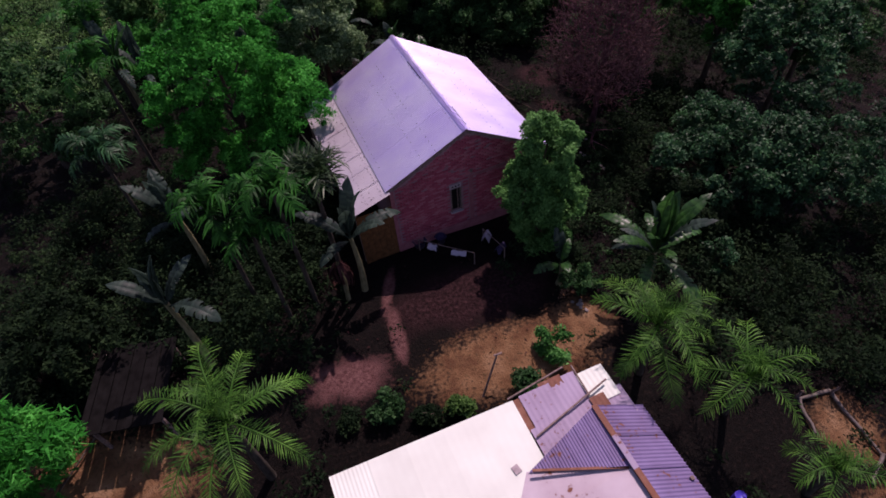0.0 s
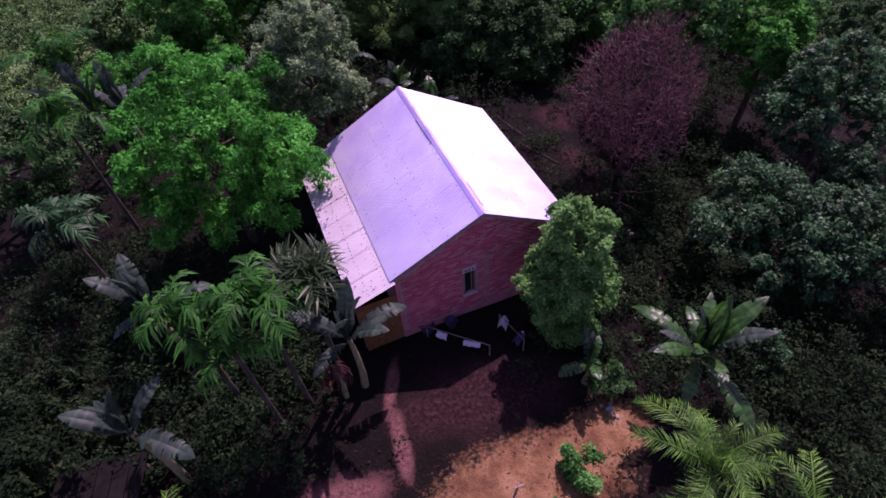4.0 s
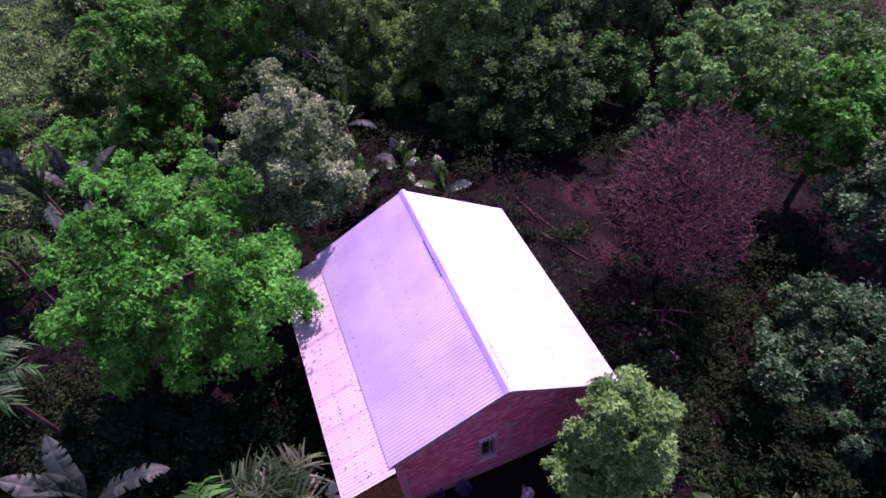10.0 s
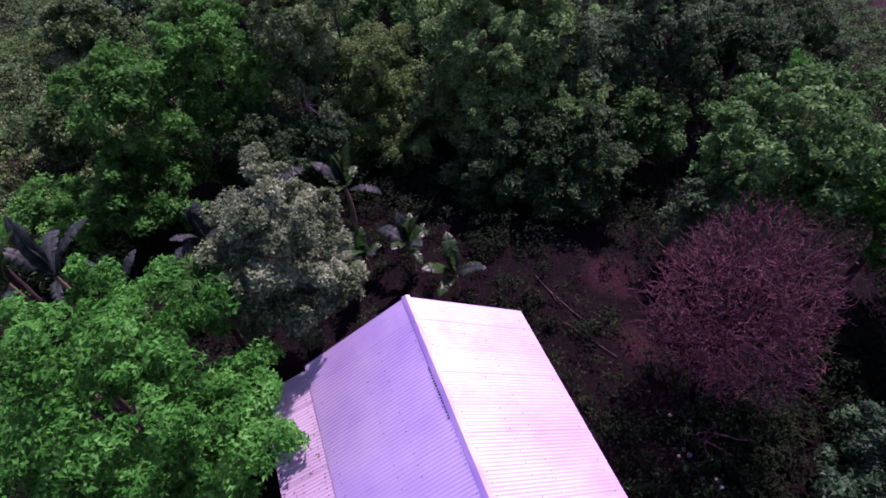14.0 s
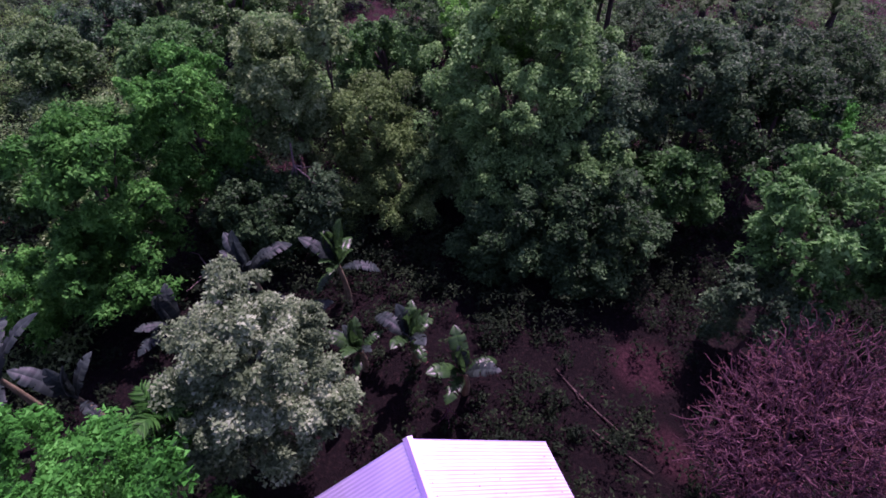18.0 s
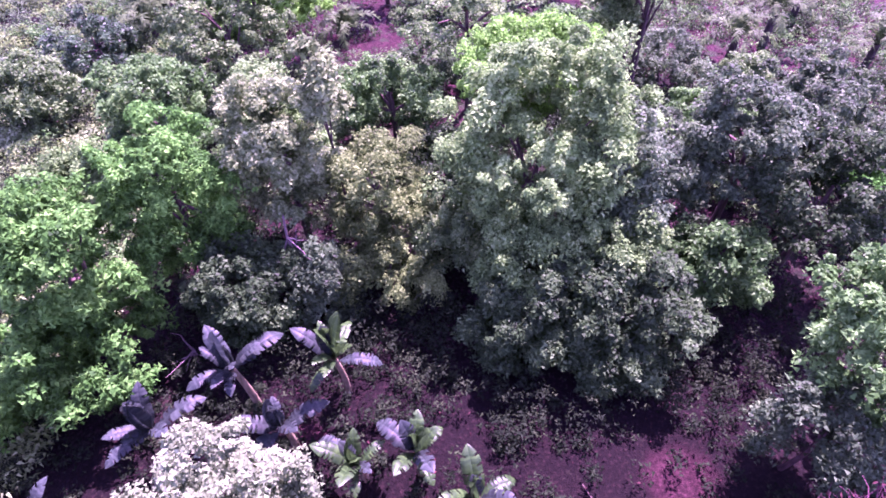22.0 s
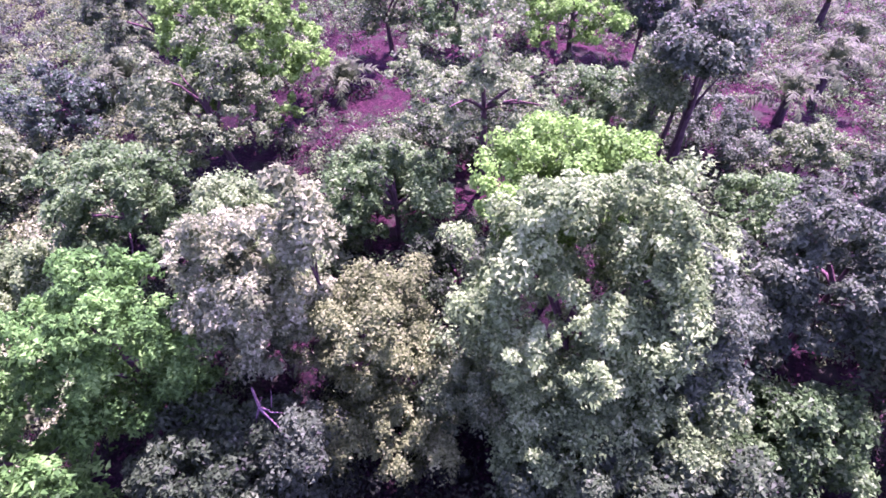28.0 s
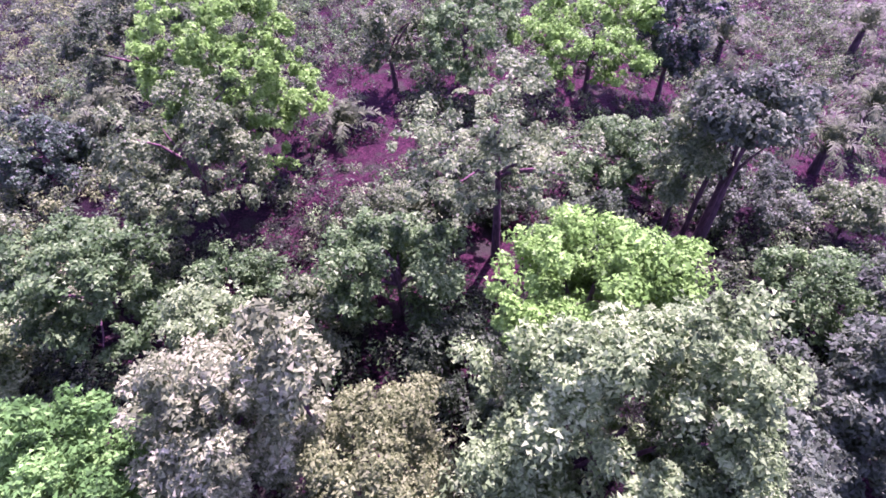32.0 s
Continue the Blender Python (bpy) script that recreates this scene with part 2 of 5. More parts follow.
def ground_material():
    """Red brown leaf litter with green tufts, soil darkened as shade, a trodden path and a sandy yard."""
    m, n, l, b = material("forest soil", 0.95, 0, 0.15)
    co = n.new("ShaderNodeTexCoord")
    tex = []
    for scale, detail in ((0.25, 4.0), (1.3, 5.0), (9.0, 8.0), (38.0, 4.0)):
        t = node(n, "ShaderNodeTexNoise", Scale=scale, Detail=detail)
        l.new(co.outputs["Object"], t.inputs["Vector"])
        tex.append(t.outputs[0])
    soil = ramp(n, l, tex[2], ((0.3, (0.008, 0.003, 0.0035)), (0.52, (0.025, 0.0095, 0.0105)), (0.75, (0.062, 0.026, 0.028))))
    green = ramp(n, l, tex[3], ((0.3, (0.010, 0.014, 0.007)), (0.7, (0.022, 0.034, 0.014))))
    c = mix(n, l, "MIX", ramp(n, l, tex[1], ((0.5, (0, 0, 0)), (0.62, (1, 1, 1)))), soil, green)
    grit = ramp(n, l, tex[3], ((0.3, (0.72, 0.70, 0.68)), (0.7, (1.0, 1.0, 1.0))))
    sand = mix(n, l, "MULTIPLY", 0.8, ramp(n, l, tex[1], ((0.35, (0.13, 0.06, 0.03)), (0.5, (0.22, 0.115, 0.055)), (0.68, (0.32, 0.185, 0.10)))), grit)
    sand = mix(n, l, "MIX", ramp(n, l, tex[2], ((0.56, (0, 0, 0)), (0.68, (1, 1, 1)))), sand, (0.10, 0.06, 0.03))

    def patch(x, y, rx, ry, turn):
        """1 inside a ragged ellipse, 0 outside."""
        mp = n.new("ShaderNodeMapping")
        mp.vector_type = "TEXTURE"
        mp.inputs["Location"].default_value, mp.inputs["Rotation"].default_value = (x, y, 0), (0, 0, radians(turn))
        mp.inputs["Scale"].default_value = (rx, ry, 100)
        l.new(co.outputs["Object"], mp.inputs[0])
        ln = n.new("ShaderNodeVectorMath")
        ln.operation = "LENGTH"
        l.new(mp.outputs[0], ln.inputs[0])
        s = n.new("ShaderNodeMath")
        s.operation = "MULTIPLY_ADD"
        l.new(tex[1], s.inputs[0])
        s.inputs[1].default_value = 0.6
        l.new(ln.outputs["Value"], s.inputs[2])
        e = n.new("ShaderNodeMath")
        e.operation = "MULTIPLY_ADD"
        l.new(tex[2], e.inputs[0])
        e.inputs[1].default_value = 0.7
        l.new(s.outputs[0], e.inputs[2])
        half = n.new("ShaderNodeMath")
        half.operation = "MULTIPLY"
        l.new(e.outputs[0], half.inputs[0])
        half.inputs[1].default_value = 0.5
        return ramp(n, l, half.outputs[0], ((0.54, (1, 1, 1)), (0.70, (0, 0, 0))))

    # soil colour blackened to stand in for the shade of trees and house
    shaded_soil = ramp(n, l, tex[2], ((0.3, (0.0018, 0.0012, 0.001)), (0.55, (0.0048, 0.0031, 0.0025)), (0.78, (0.02, 0.0115, 0.0095))))
    for x, y, rx, ry, turn in SHADED_SOIL:
        c = mix(n, l, "MIX", patch(x, y, rx, ry, turn), c, shaded_soil)
    for x, y, rx, ry, turn in EARTH:
        c = mix(n, l, "MIX", patch(x, y, rx, ry, turn), c, soil)
    trodden = mix(n, l, "MULTIPLY", 0.8, ramp(n, l, tex[2], ((0.35, (0.09, 0.036, 0.034)), (0.7, (0.20, 0.095, 0.09)))), grit)
    for x, y, rx, ry, turn in TRODDEN:
        c = mix(n, l, "MIX", patch(x, y, rx, ry, turn), c, trodden)
    for x, y, rx, ry, turn in SANDS:
        c = mix(n, l, "MIX", patch(x, y, rx, ry, turn), c, sand)
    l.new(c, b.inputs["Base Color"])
    h = n.new("ShaderNodeMath")
    l.new(tex[2], h.inputs[0])
    l.new(tex[3], h.inputs[1])
    bump(n, l, b, h.outputs[0], 0.8, 0.08)
    return m


# ground under the trees and round the house, its shade painted as near-black soil
SHADED_SOIL = (
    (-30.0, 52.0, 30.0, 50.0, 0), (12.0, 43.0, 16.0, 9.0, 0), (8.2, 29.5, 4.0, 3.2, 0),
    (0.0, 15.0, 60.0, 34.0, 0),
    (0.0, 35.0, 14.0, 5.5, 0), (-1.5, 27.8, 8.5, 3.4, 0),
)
# bare red earth in the clearing and on the slope
EARTH = ((0.3, 11.6, 5.0, 2.0, 14), (4.7, 25.9, 1.8, 1.4, 0), (4.7, 19.4, 0.7, 1.2, 15), (5.0, 23.0, 1.0, 1.6, 30), (-6.2, 26.9, 0.9, 0.6, 0), (-8.4, 53.5, 2.8, 7.0, 0))
# trodden pinkish earth: the path to the house and beside the shed
TRODDEN = ((-2.3, 10.2, 0.42, 1.9, 14), (-2.65, 12.0, 0.34, 1.6, -6), (-3.8, 8.6, 2.2, 1.2, 10), (-21.5, 34.0, 5.0, 6.0, 0))
# sandy yard, bare earth
SANDS = (
    (1.4, 9.0, 4.6, 2.0, 14), (3.9, 10.4, 2.0, 1.5, 20), 
    (-10.5, 6.0, 4.2, 1.9, 0), (11.6, 6.8, 1.7, 1.5, -30), (12.5, 4.2, 3.0, 1.5, 0),
)
SOIL = ground_material()


# ---- building helpers ----
def ground(x, y):
    """Height of the land: it falls away gently to one side, behind and in front of the yard."""
    z = -0.1 - 0.15 * np.maximum(0, np.asarray(x, float) - 2) - 0.055 * np.maximum(0, np.asarray(y, float) - 38)
    z = np.maximum(z, -7.0) - 0.16 * np.clip(8 - np.asarray(y, float), 0, 6)
    return z + 0.10 * np.sin(0.9 * np.asarray(x) + 0.4 * np.asarray(y)) * np.cos(0.7 * np.asarray(y) - 0.3 * np.asarray(x)) * (np.asarray(y) > 12)


def mesh_of(name, verts, faces, mat, smooth=False):
    """A mesh from arrays of places and of equal-sided faces."""
    verts, faces = np.asarray(verts, np.float32), np.asarray(faces, np.int32)
    me = bpy.data.meshes.new(name)
    k = faces.shape[1]
    me.vertices.add(len(verts))
    me.vertices.foreach_set("co", verts.ravel())
    me.loops.add(faces.size)
    me.loops.foreach_set("vertex_index", faces.ravel())
    me.polygons.add(len(faces))
    me.polygons.foreach_set("loop_start", np.arange(0, faces.size, k, dtype=np.int32))
    if smooth:
        me.polygons.foreach_set("use_smooth", np.ones(len(faces), bool))
    me.materials.append(mat)
    me.update(calc_edges=True)
    return me


def child(name, me, parent, m=None, label=""):
    ob = new(name, me)
    ob.parent = parent
    if m is not None:
        ob.matrix_basis = m
    return tagged(ob, label)


def part(name, bm, mat, parent, label="", smooth=False):
    me = bpy.data.meshes.new(name)
    bm.to_mesh(me)
    bm.free()
    me.materials.append(mat)
    for p in me.polygons:
        p.use_smooth = smooth
    return child(name, me, parent, None, label)


def thing(name, m, label, category, group="", kind=""):
    ob = new(name)
    ob.empty_display_size = 0.2
    ob.matrix_basis = m
    return tagged(ob, label, category, group, kind)


def tube(points, radii, sides=6):
    """Places and quads of a tapered bent tube."""
    points = np.asarray(points, float)
    way = np.gradient(points, axis=0)
    way /= np.linalg.norm(way, axis=1)[:, None] + 1e-9
    ref = np.where(np.abs(way[:, 2:3]) > 0.9, [[1.0, 0, 0]], [[0, 0, 1.0]])
    a = np.cross(way, ref)
    a /= np.linalg.norm(a, axis=1)[:, None]
    b = np.cross(way, a)
    th = np.linspace(0, 2 * np.pi, sides, endpoint=False)
    ring = np.cos(th)[None, :, None] * a[:, None] + np.sin(th)[None, :, None] * b[:, None]
    v = (points[:, None] + ring * np.asarray(radii)[:, None, None]).reshape(-1, 3)
    i = np.arange(len(points) - 1)[:, None] * sides
    k = np.arange(sides)[None]
    f = np.stack([i + k, i + (k + 1) % sides, i + sides + (k + 1) % sides, i + sides + k], -1).reshape(-1, 4)
    return v, f


def merged(pieces):
    vs, fs, at = [], [], 0
    for v, f in pieces:
        vs.append(v)
        fs.append(np.asarray(f) + at)
        at += len(v)
    return np.concatenate(vs), np.concatenate(fs)


def box(bm, size, at=(0, 0, 0), turn=0.0, bevel=0.0):
    m = Matrix.Translation(at) @ Matrix.Rotation(turn, 4, "Z") @ Matrix.Diagonal((*size, 1))
    made = bmesh.ops.create_cube(bm, size=1, matrix=m)["verts"]
    if bevel:
        bmesh.ops.bevel(bm, geom=list({e for v in made for e in v.link_edges}), offset=bevel, segments=1, affect="EDGES")
    return bm


def unit(v):
    return v / (np.linalg.norm(v, axis=-1, keepdims=True) + 1e-9)


def leaves(rng, at, facing, length, width=0.45, droop=0.25):
    """One folded diamond for each leaf."""
    n = len(at)
    facing = unit(facing)
    way = unit(np.cross(facing, rng.normal(size=(n, 3))) + 0.15 * facing - [0, 0, droop])
    side = unit(np.cross(facing, way))
    length = np.broadcast_to(length, n)[:, None]
    base, tip = at - way * length * 0.5, at + way * length * 0.5 - facing * length * 0.12
    mid = at - way * length * 0.06 + facing * length * 0.07
    v = np.stack([base, mid + side * length * width * 0.5, tip, mid - side * length * width * 0.5], 1).reshape(-1, 3)
    return v, np.arange(4 * n).reshape(-1, 4)


def rosettes(rng, c, rad, per, leaf, width, droop, flat=0.8):
    """Ragged tufts of small pointed leaves: each tuft has its own squash, and its leaves stand at many angles."""
    k = np.repeat(np.arange(len(c)), rng.integers(int(per * 0.5), int(per * 1.5) + 1, len(c)))
    n = len(k)
    squash = 0.55 + 0.85 * rng.random((len(c), 3))
    e = unit(rng.normal(size=(n, 3)) + [0, 0, 0.35])
    e[:, 2] = np.where(e[:, 2] < -0.55, -e[:, 2], e[:, 2])
    reach = 1.15 * rng.random(n) ** 0.42
    at = c[k] + e * squash[k] * [1, 1, flat] * (rad[k] * reach)[:, None]
    facing = unit(0.5 * e + 0.55 * rng.normal(size=(n, 3)) + [0, 0, 0.62])
    way = e * [0.7, 0.7, 0] + [0, 0, -0.45 * droop] + 0.75 * rng.normal(size=(n, 3))
    way = unit(way - facing * (facing * way).sum(1)[:, None])
    side = np.cross(facing, way)
    ln = (leaf * (0.6 + 0.8 * rng.random(n)))[:, None]
    base, tip = at - way * ln * 0.4, at + way * ln * 0.6 - facing * ln * 0.1
    v = np.stack([base + side * ln * width * 0.5, tip, base - side * ln * width * 0.5], 1).reshape(-1, 3)
    return v, np.arange(3 * n).reshape(-1, 3)


def crown_arrays(seed, r, clumps=60, per=120, leaf=0.2, width=0.66, droop=0.6, hollow=0.45, low=-0.75, layered=0.0, dome=0.33, bough=0.36, each=8.0):
    """A crown of boughs set on a lumpy ellipsoid; each bough carries leafy domes, with dark gaps between."""
    rng = np.random.default_rng(seed)
    r = np.asarray(r, float)
    clumps, per, leaf = int(clumps * 3.3), max(30, int(per * 1.15)), leaf * 0.76
    boughs = max(7, int(clumps / each))
    d = unit(rng.normal(size=(boughs * 8, 3)) + [0, 0, 0.15])
    d = d[d[:, 2] > low]
    pick = [0]
    for k in range(1, len(d)):
        if len(pick) < boughs and np.min(np.linalg.norm(d[pick] - d[k], axis=1)) > 1.9 / math.sqrt(boughs):
            pick.append(k)
    d = d[pick]
    lump = 1 + 0.14 * np.sin(4.1 * d[:, 0] + seed) * np.cos(3.7 * d[:, 1] - 2 * seed) + 0.15 * rng.normal(size=len(d))
    lump = np.clip(lump, 0.75, 1.18)
    size = bough * r.mean() * (0.7 + 0.6 * rng.random(len(d))) * min(1.0, (22 / len(d)) ** 0.4)
    mid = d * lump[:, None] * (r - 0.62 * size.mean())
    k = rng.integers(0, len(d), clumps)
    e = unit(rng.normal(size=(clumps, 3)) + 0.9 * d[k] + [0, 0, 0.55])
    c = mid[k] + e * [1.1, 1.1, 0.85] * (size[k] * (0.55 + 0.5 * rng.random(clumps) ** 0.5))[:, None]
    inner = rng.random(clumps) < 0.14
    c[inner] = d[k[inner]] * r * (hollow + 0.25 * rng.random(inner.sum()))[:, None]
    if layered:
        c[:, 2] = np.round(c[:, 2] / layered) * layered + rng.normal(size=len(c)) * 0.07
    rad = dome * (0.5 + 0.9 * rng.random(len(c)) ** 1.5)
    v, f = rosettes(rng, c, rad, per, leaf, width, droop, 0.32 if layered else 0.85)
    return v, f, c


def tree(name, label, x, y, z, r, kind, seed, bark=BARK, trunk=0.16, lean=(0, 0), category="tree", group="", limbs=5, lobes=(), stems=1, **shape):
    """A tree at x, y, whose crown has its middle at height z and radii r; lobes are further parts of the crown: shift and radii."""
    rng = np.random.default_rng(seed + 900)
    base = float(ground(x, y)) - 0.1
    top = z - base
    ob = thing(name, pose(x, y, base), label, category, group)
    v, f, c = crown_arrays(seed, r, **shape)
    for k, (shift, radii) in enumerate(lobes):
        much = dict(shape)
        much["clumps"] = max(12, int(shape.get("clumps", 60) * (np.prod(radii) / np.prod(r)) ** 0.7))
        v2, f2, c2 = crown_arrays(seed + 37 * (k + 1), radii, **much)
        v, f = merged(((v, f), (v2 + shift, f2)))
        c = np.concatenate([c, c2 + shift])
    child("crown", mesh_of("crown", v, f, LEAF[kind]), ob, Matrix.Translation((0, 0, top)))
    bend = rng.normal(size=2) * 0.12
    s = np.linspace(0, 1, 7)
    pts = np.stack([bend[0] * np.sin(3 * s) + lean[0] * (s - 1), bend[1] * np.sin(2.5 * s) + lean[1] * (s - 1), s * (top + r[2] * 0.25)], 1)
    v, f = tube(pts, trunk * (1.15 - 0.8 * s), 8)
    child("trunk", mesh_of("trunk", v, f, bark, True), ob)
    for k in range(1, stems):
        a = 2.1 * k + 0.4
        foot = np.array([math.cos(a), math.sin(a), 0]) * 0.55
        line = pts + foot * (1 - 0.2 * s[:, None]) + 0.05 * rng.normal(size=pts.shape) * s[:, None]
        v, f = tube(line, trunk * 0.75 * (1.1 - 0.75 * s), 7)
        child("trunk", mesh_of("trunk", v, f, bark, True), ob)
    order = rng.permutation(len(c))[:limbs]
    for j in order:
        k = rng.integers(3, 6)
        a, e = pts[k], c[j] * 0.95 + [0, 0, top]
        q = np.linspace(0, 1, 5)[:, None]
        line = a * (1 - q) + e * q + np.array([0, 0, 0.3]) * np.sin(q * 3.14) + rng.normal(size=(5, 3)) * 0.05 * q
        v, f = tube(line, trunk * 0.5 * (1.1 - q[:, 0] * 0.95), 6)
        child("limb", mesh_of("limb", v, f, bark, True), ob)
    return ob


def frond_mesh(name, seed, length, mat, pairs=36, leaflet=0.5, arch=0.9, lift=0.6, hang=0.5, width=0.045):
    """A feathered palm frond that rises from the heart, arches over and hangs at its tip."""
    rng = np.random.default_rng(seed)
    s = np.linspace(0, 1, 12)
    angle = lift - (lift + arch) * s ** 1.3
    step = length / 11
    x = np.concatenate([[0], np.cumsum(np.cos(angle[:-1]) * step)])
    z = np.concatenate([[0], np.cumsum(np.sin(angle[:-1]) * step)])
    sway = rng.normal() * 0.12
    line = np.stack([x, sway * s ** 2 * length, z], 1)
    pieces = [tube(line, 0.028 * (1.05 - s) + 0.004, 5)]
    for t in np.linspace(0.16, 1.0, pairs):
        p = np.array([np.interp(t, s, line[:, k]) for k in range(3)])
        a = np.interp(t, s, angle)
        fore, over = np.array([np.cos(a), 0, np.sin(a)]), np.array([-np.sin(a), 0, np.cos(a)])
        n = leaflet * (0.55 + 0.6 * np.sin(np.pi * min(1, 0.15 + 0.85 * t))) * rng.uniform(0.6, 1.15)
        for side in (-1, 1):
            out = unit(np.array([0, side, 0]) * 0.85 + fore * (0.35 + 0.5 * t) + over * rng.uniform(-0.05, 0.6) + 0.14 * rng.normal(size=3))
            m1 = p + out * n * 0.5 - [0, 0, 0.10 * n * hang]
            m2 = p + out * n * 0.95 - [0, 0, hang * n * rng.uniform(0.5, 0.9)]
            w = fore * width
            pieces.append((np.array([p - w * 0.4, p + w * 0.4, m1 + w, m1 - w, m2 + w * 0.15, m2 - w * 0.15]), np.array([[0, 1, 2, 3], [3, 2, 4, 5]])))
    v, f = merged(pieces)
    return mesh_of(name, v, f, mat)


def palm(name, label, x, y, z, length, kind, seed, fronds=17, trunk=0.11, category="palm tree", group="", upright=0.3, lean=(0, 0), meshes=3, **shape):
    """A palm whose heart is at height z."""
    rng = np.random.default_rng(seed)
    base = float(ground(x, y)) - 0.1
    ob = thing(name, pose(x, y, base), label, category, group)
    s = np.linspace(0, 1, 10)
    h = z - base
    pts = np.stack([lean[0] * (s ** 2 - 1), lean[1] * (s ** 2 - 1), s * h], 1)
    v, f = tube(pts, trunk * (1.25 - 0.45 * s) * (1 + 0.04 * np.cos(np.arange(10) * 3.14)), 9)
    child("trunk", mesh_of("trunk", v, f, PALMBARK, True), ob)
    kinds = [frond_mesh("frond", seed + k, length, LEAF[kind], lift=upright + 0.55 * (1 - k / max(1, meshes - 1)), **shape) for k in range(meshes)]
    for k in range(fronds):
        ring = (k * meshes) // fronds
        turn = k * 137.5 + rng.uniform(-12, 12)
        size = rng.uniform(0.85, 1.1) * (0.8 if ring == 0 else 1)
        tilt = rng.uniform(-10, 10) + (-38 if ring == 0 else (0 if ring == 1 else 14))
        child("frond", kinds[ring], ob, Matrix.Translation((0, 0, h)) @ pose(0, 0, 0, rng.uniform(-14, 14), tilt, turn) @ Matrix.Scale(size, 4))
    return ob


def paddle_mesh(name, seed, length, width, mat, bend=0.9, tears=4):
    """A broad banana leaf on a thick midrib, its edges torn here and there."""
    rng = np.random.default_rng(seed)
    n = 26
    s = np.linspace(0, 1, n)
    angle = 0.25 - bend * s ** 1.4
    x = np.concatenate([[0], np.cumsum(np.cos(angle[:-1]))]) * length / (n - 1)
    z = np.concatenate([[0], np.cumsum(np.sin(angle[:-1]))]) * length / (n - 1)
    w = width * 0.5 * np.clip(np.sin(np.pi * np.clip((s - 0.1) / 0.9, 0, 1)) * 1.25, 0, 1) ** 0.75
    pieces = []
    for side in (-1, 1):
        cut = np.zeros(n)
        cut[rng.choice(np.arange(5, n - 3), tears, replace=False)] = 1
        for k in range(n - 1):
            if w[k] + w[k + 1] < 1e-3:
                continue
            sag = 0.12 + 0.06 * rng.random()
            ww = [w[k], w[k + 1]]
            if cut[k]:
                ww = [w[k] * rng.uniform(0.35, 0.8), w[k + 1] * 0.97]
            a, b = np.array([x[k], 0, z[k]]), np.array([x[k + 1], 0, z[k + 1]])
            row = []
            for p, q in ((a, ww[0]), (b, ww[1])):
                fold = 0.22 * q
                row += [p, p + [0, side * q * 0.55, fold * 0.8], p + [0, side * q, fold * 0.8 - sag * q * 1.6]]
            pieces.append((np.array(row), np.array([[0, 3, 4, 1], [1, 4, 5, 2]])))
    pieces.append(tube(np.stack([x, 0 * x, z - 0.012], 1), 0.022 * (1.1 - s) + 0.004, 5))
    v, f = merged(pieces)
    return mesh_of(name, v, f, mat, False)


def banana(name, label, x, y, z, length, kind, seed, count=8, width=0.48, group="banana plants", steep=9.0):
    """A banana plant: stem, torn paddle leaves in a rosette at height z."""
    rng = np.random.default_rng(seed)
    base = float(ground(x, y)) - 0.1
    h = max(0.5, z - base)
    ob = thing(name, pose(x, y, base), label, "banana plant", group)
    s = np.linspace(0, 1, 6)
    v, f = tube(np.stack([0.08 * np.sin(3 * s), 0 * s, s * h], 1), 0.13 - 0.06 * s, 8)
    child("stem", mesh_of("stem", v, f, STEM, True), ob)
    kinds = [paddle_mesh("leaf", seed + k, length, width, LEAF[kind], bend, tears) for k, (bend, tears) in enumerate(((0.5, 1), (1.0, 4), (1.45, 7)))]
    worn = [paddle_mesh("leaf", seed + 7 + k, length, width, LEAF["greybanana"], bend, tears) for k, (bend, tears) in enumerate(((0.7, 3), (1.1, 6), (1.6, 9)))]
    for k in range(count):
        ring = 0 if k < count * 0.34 else (1 if k < count * 0.7 else 2)
        tilt = (-70, -42, -12)[ring] + rng.uniform(-15, 15) - steep
        child("leaf", worn[ring] if k % 4 == 1 else kinds[ring], ob, Matrix.Translation((0, 0, h - 0.08 * ring)) @ pose(0, 0, 0, 0, tilt, k * 137.5 + rng.uniform(-25, 25)) @ Matrix.Scale(rng.uniform(0.65, 1.15), 4))
    return ob


# ---- ground ----
def make_ground():
    fine_x, fine_y = np.arange(-30, 32.01, 0.5), np.arange(-6, 76.01, 0.5)
    xs = np.concatenate([[-1500, -600, -250, -120, -60, -42], fine_x, [45, 65, 120, 250, 600, 1500]])
    ys = np.concatenate([[-1500, -600, -250, -100, -40, -15], fine_y, [90, 120, 180, 300, 700, 2000]])
    gx, gy = np.meshgrid(xs, ys)
    rng = np.random.default_rng(5)
    gz = ground(gx, gy) + rng.normal(size=gx.shape) * 0.035
    nx = len(xs)
    i = (np.arange(len(ys) - 1)[:, None] * nx + np.arange(nx - 1)[None]).ravel()
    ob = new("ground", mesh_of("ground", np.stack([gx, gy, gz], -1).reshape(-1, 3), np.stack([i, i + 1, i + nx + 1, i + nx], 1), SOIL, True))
    tagged(ob, "red brown forest soil with leaf litter and sandy patches", "ground", kind="structure")


make_ground()

# ---- the brick house ----
ALONG, ACROSS = Vector((-0.374, 0.927, 0)), Vector((0.927, 0.374, 0))
HOUSE = Matrix(((0.927, -0.374, 0, 0.43), (0.374, 0.927, 0, 14.98), (0, 0, 1, 0), (0, 0, 0, 1)))
RIDGE, EAVE, LONG, HALF = 4.48, 2.95, 7.0, 3.05


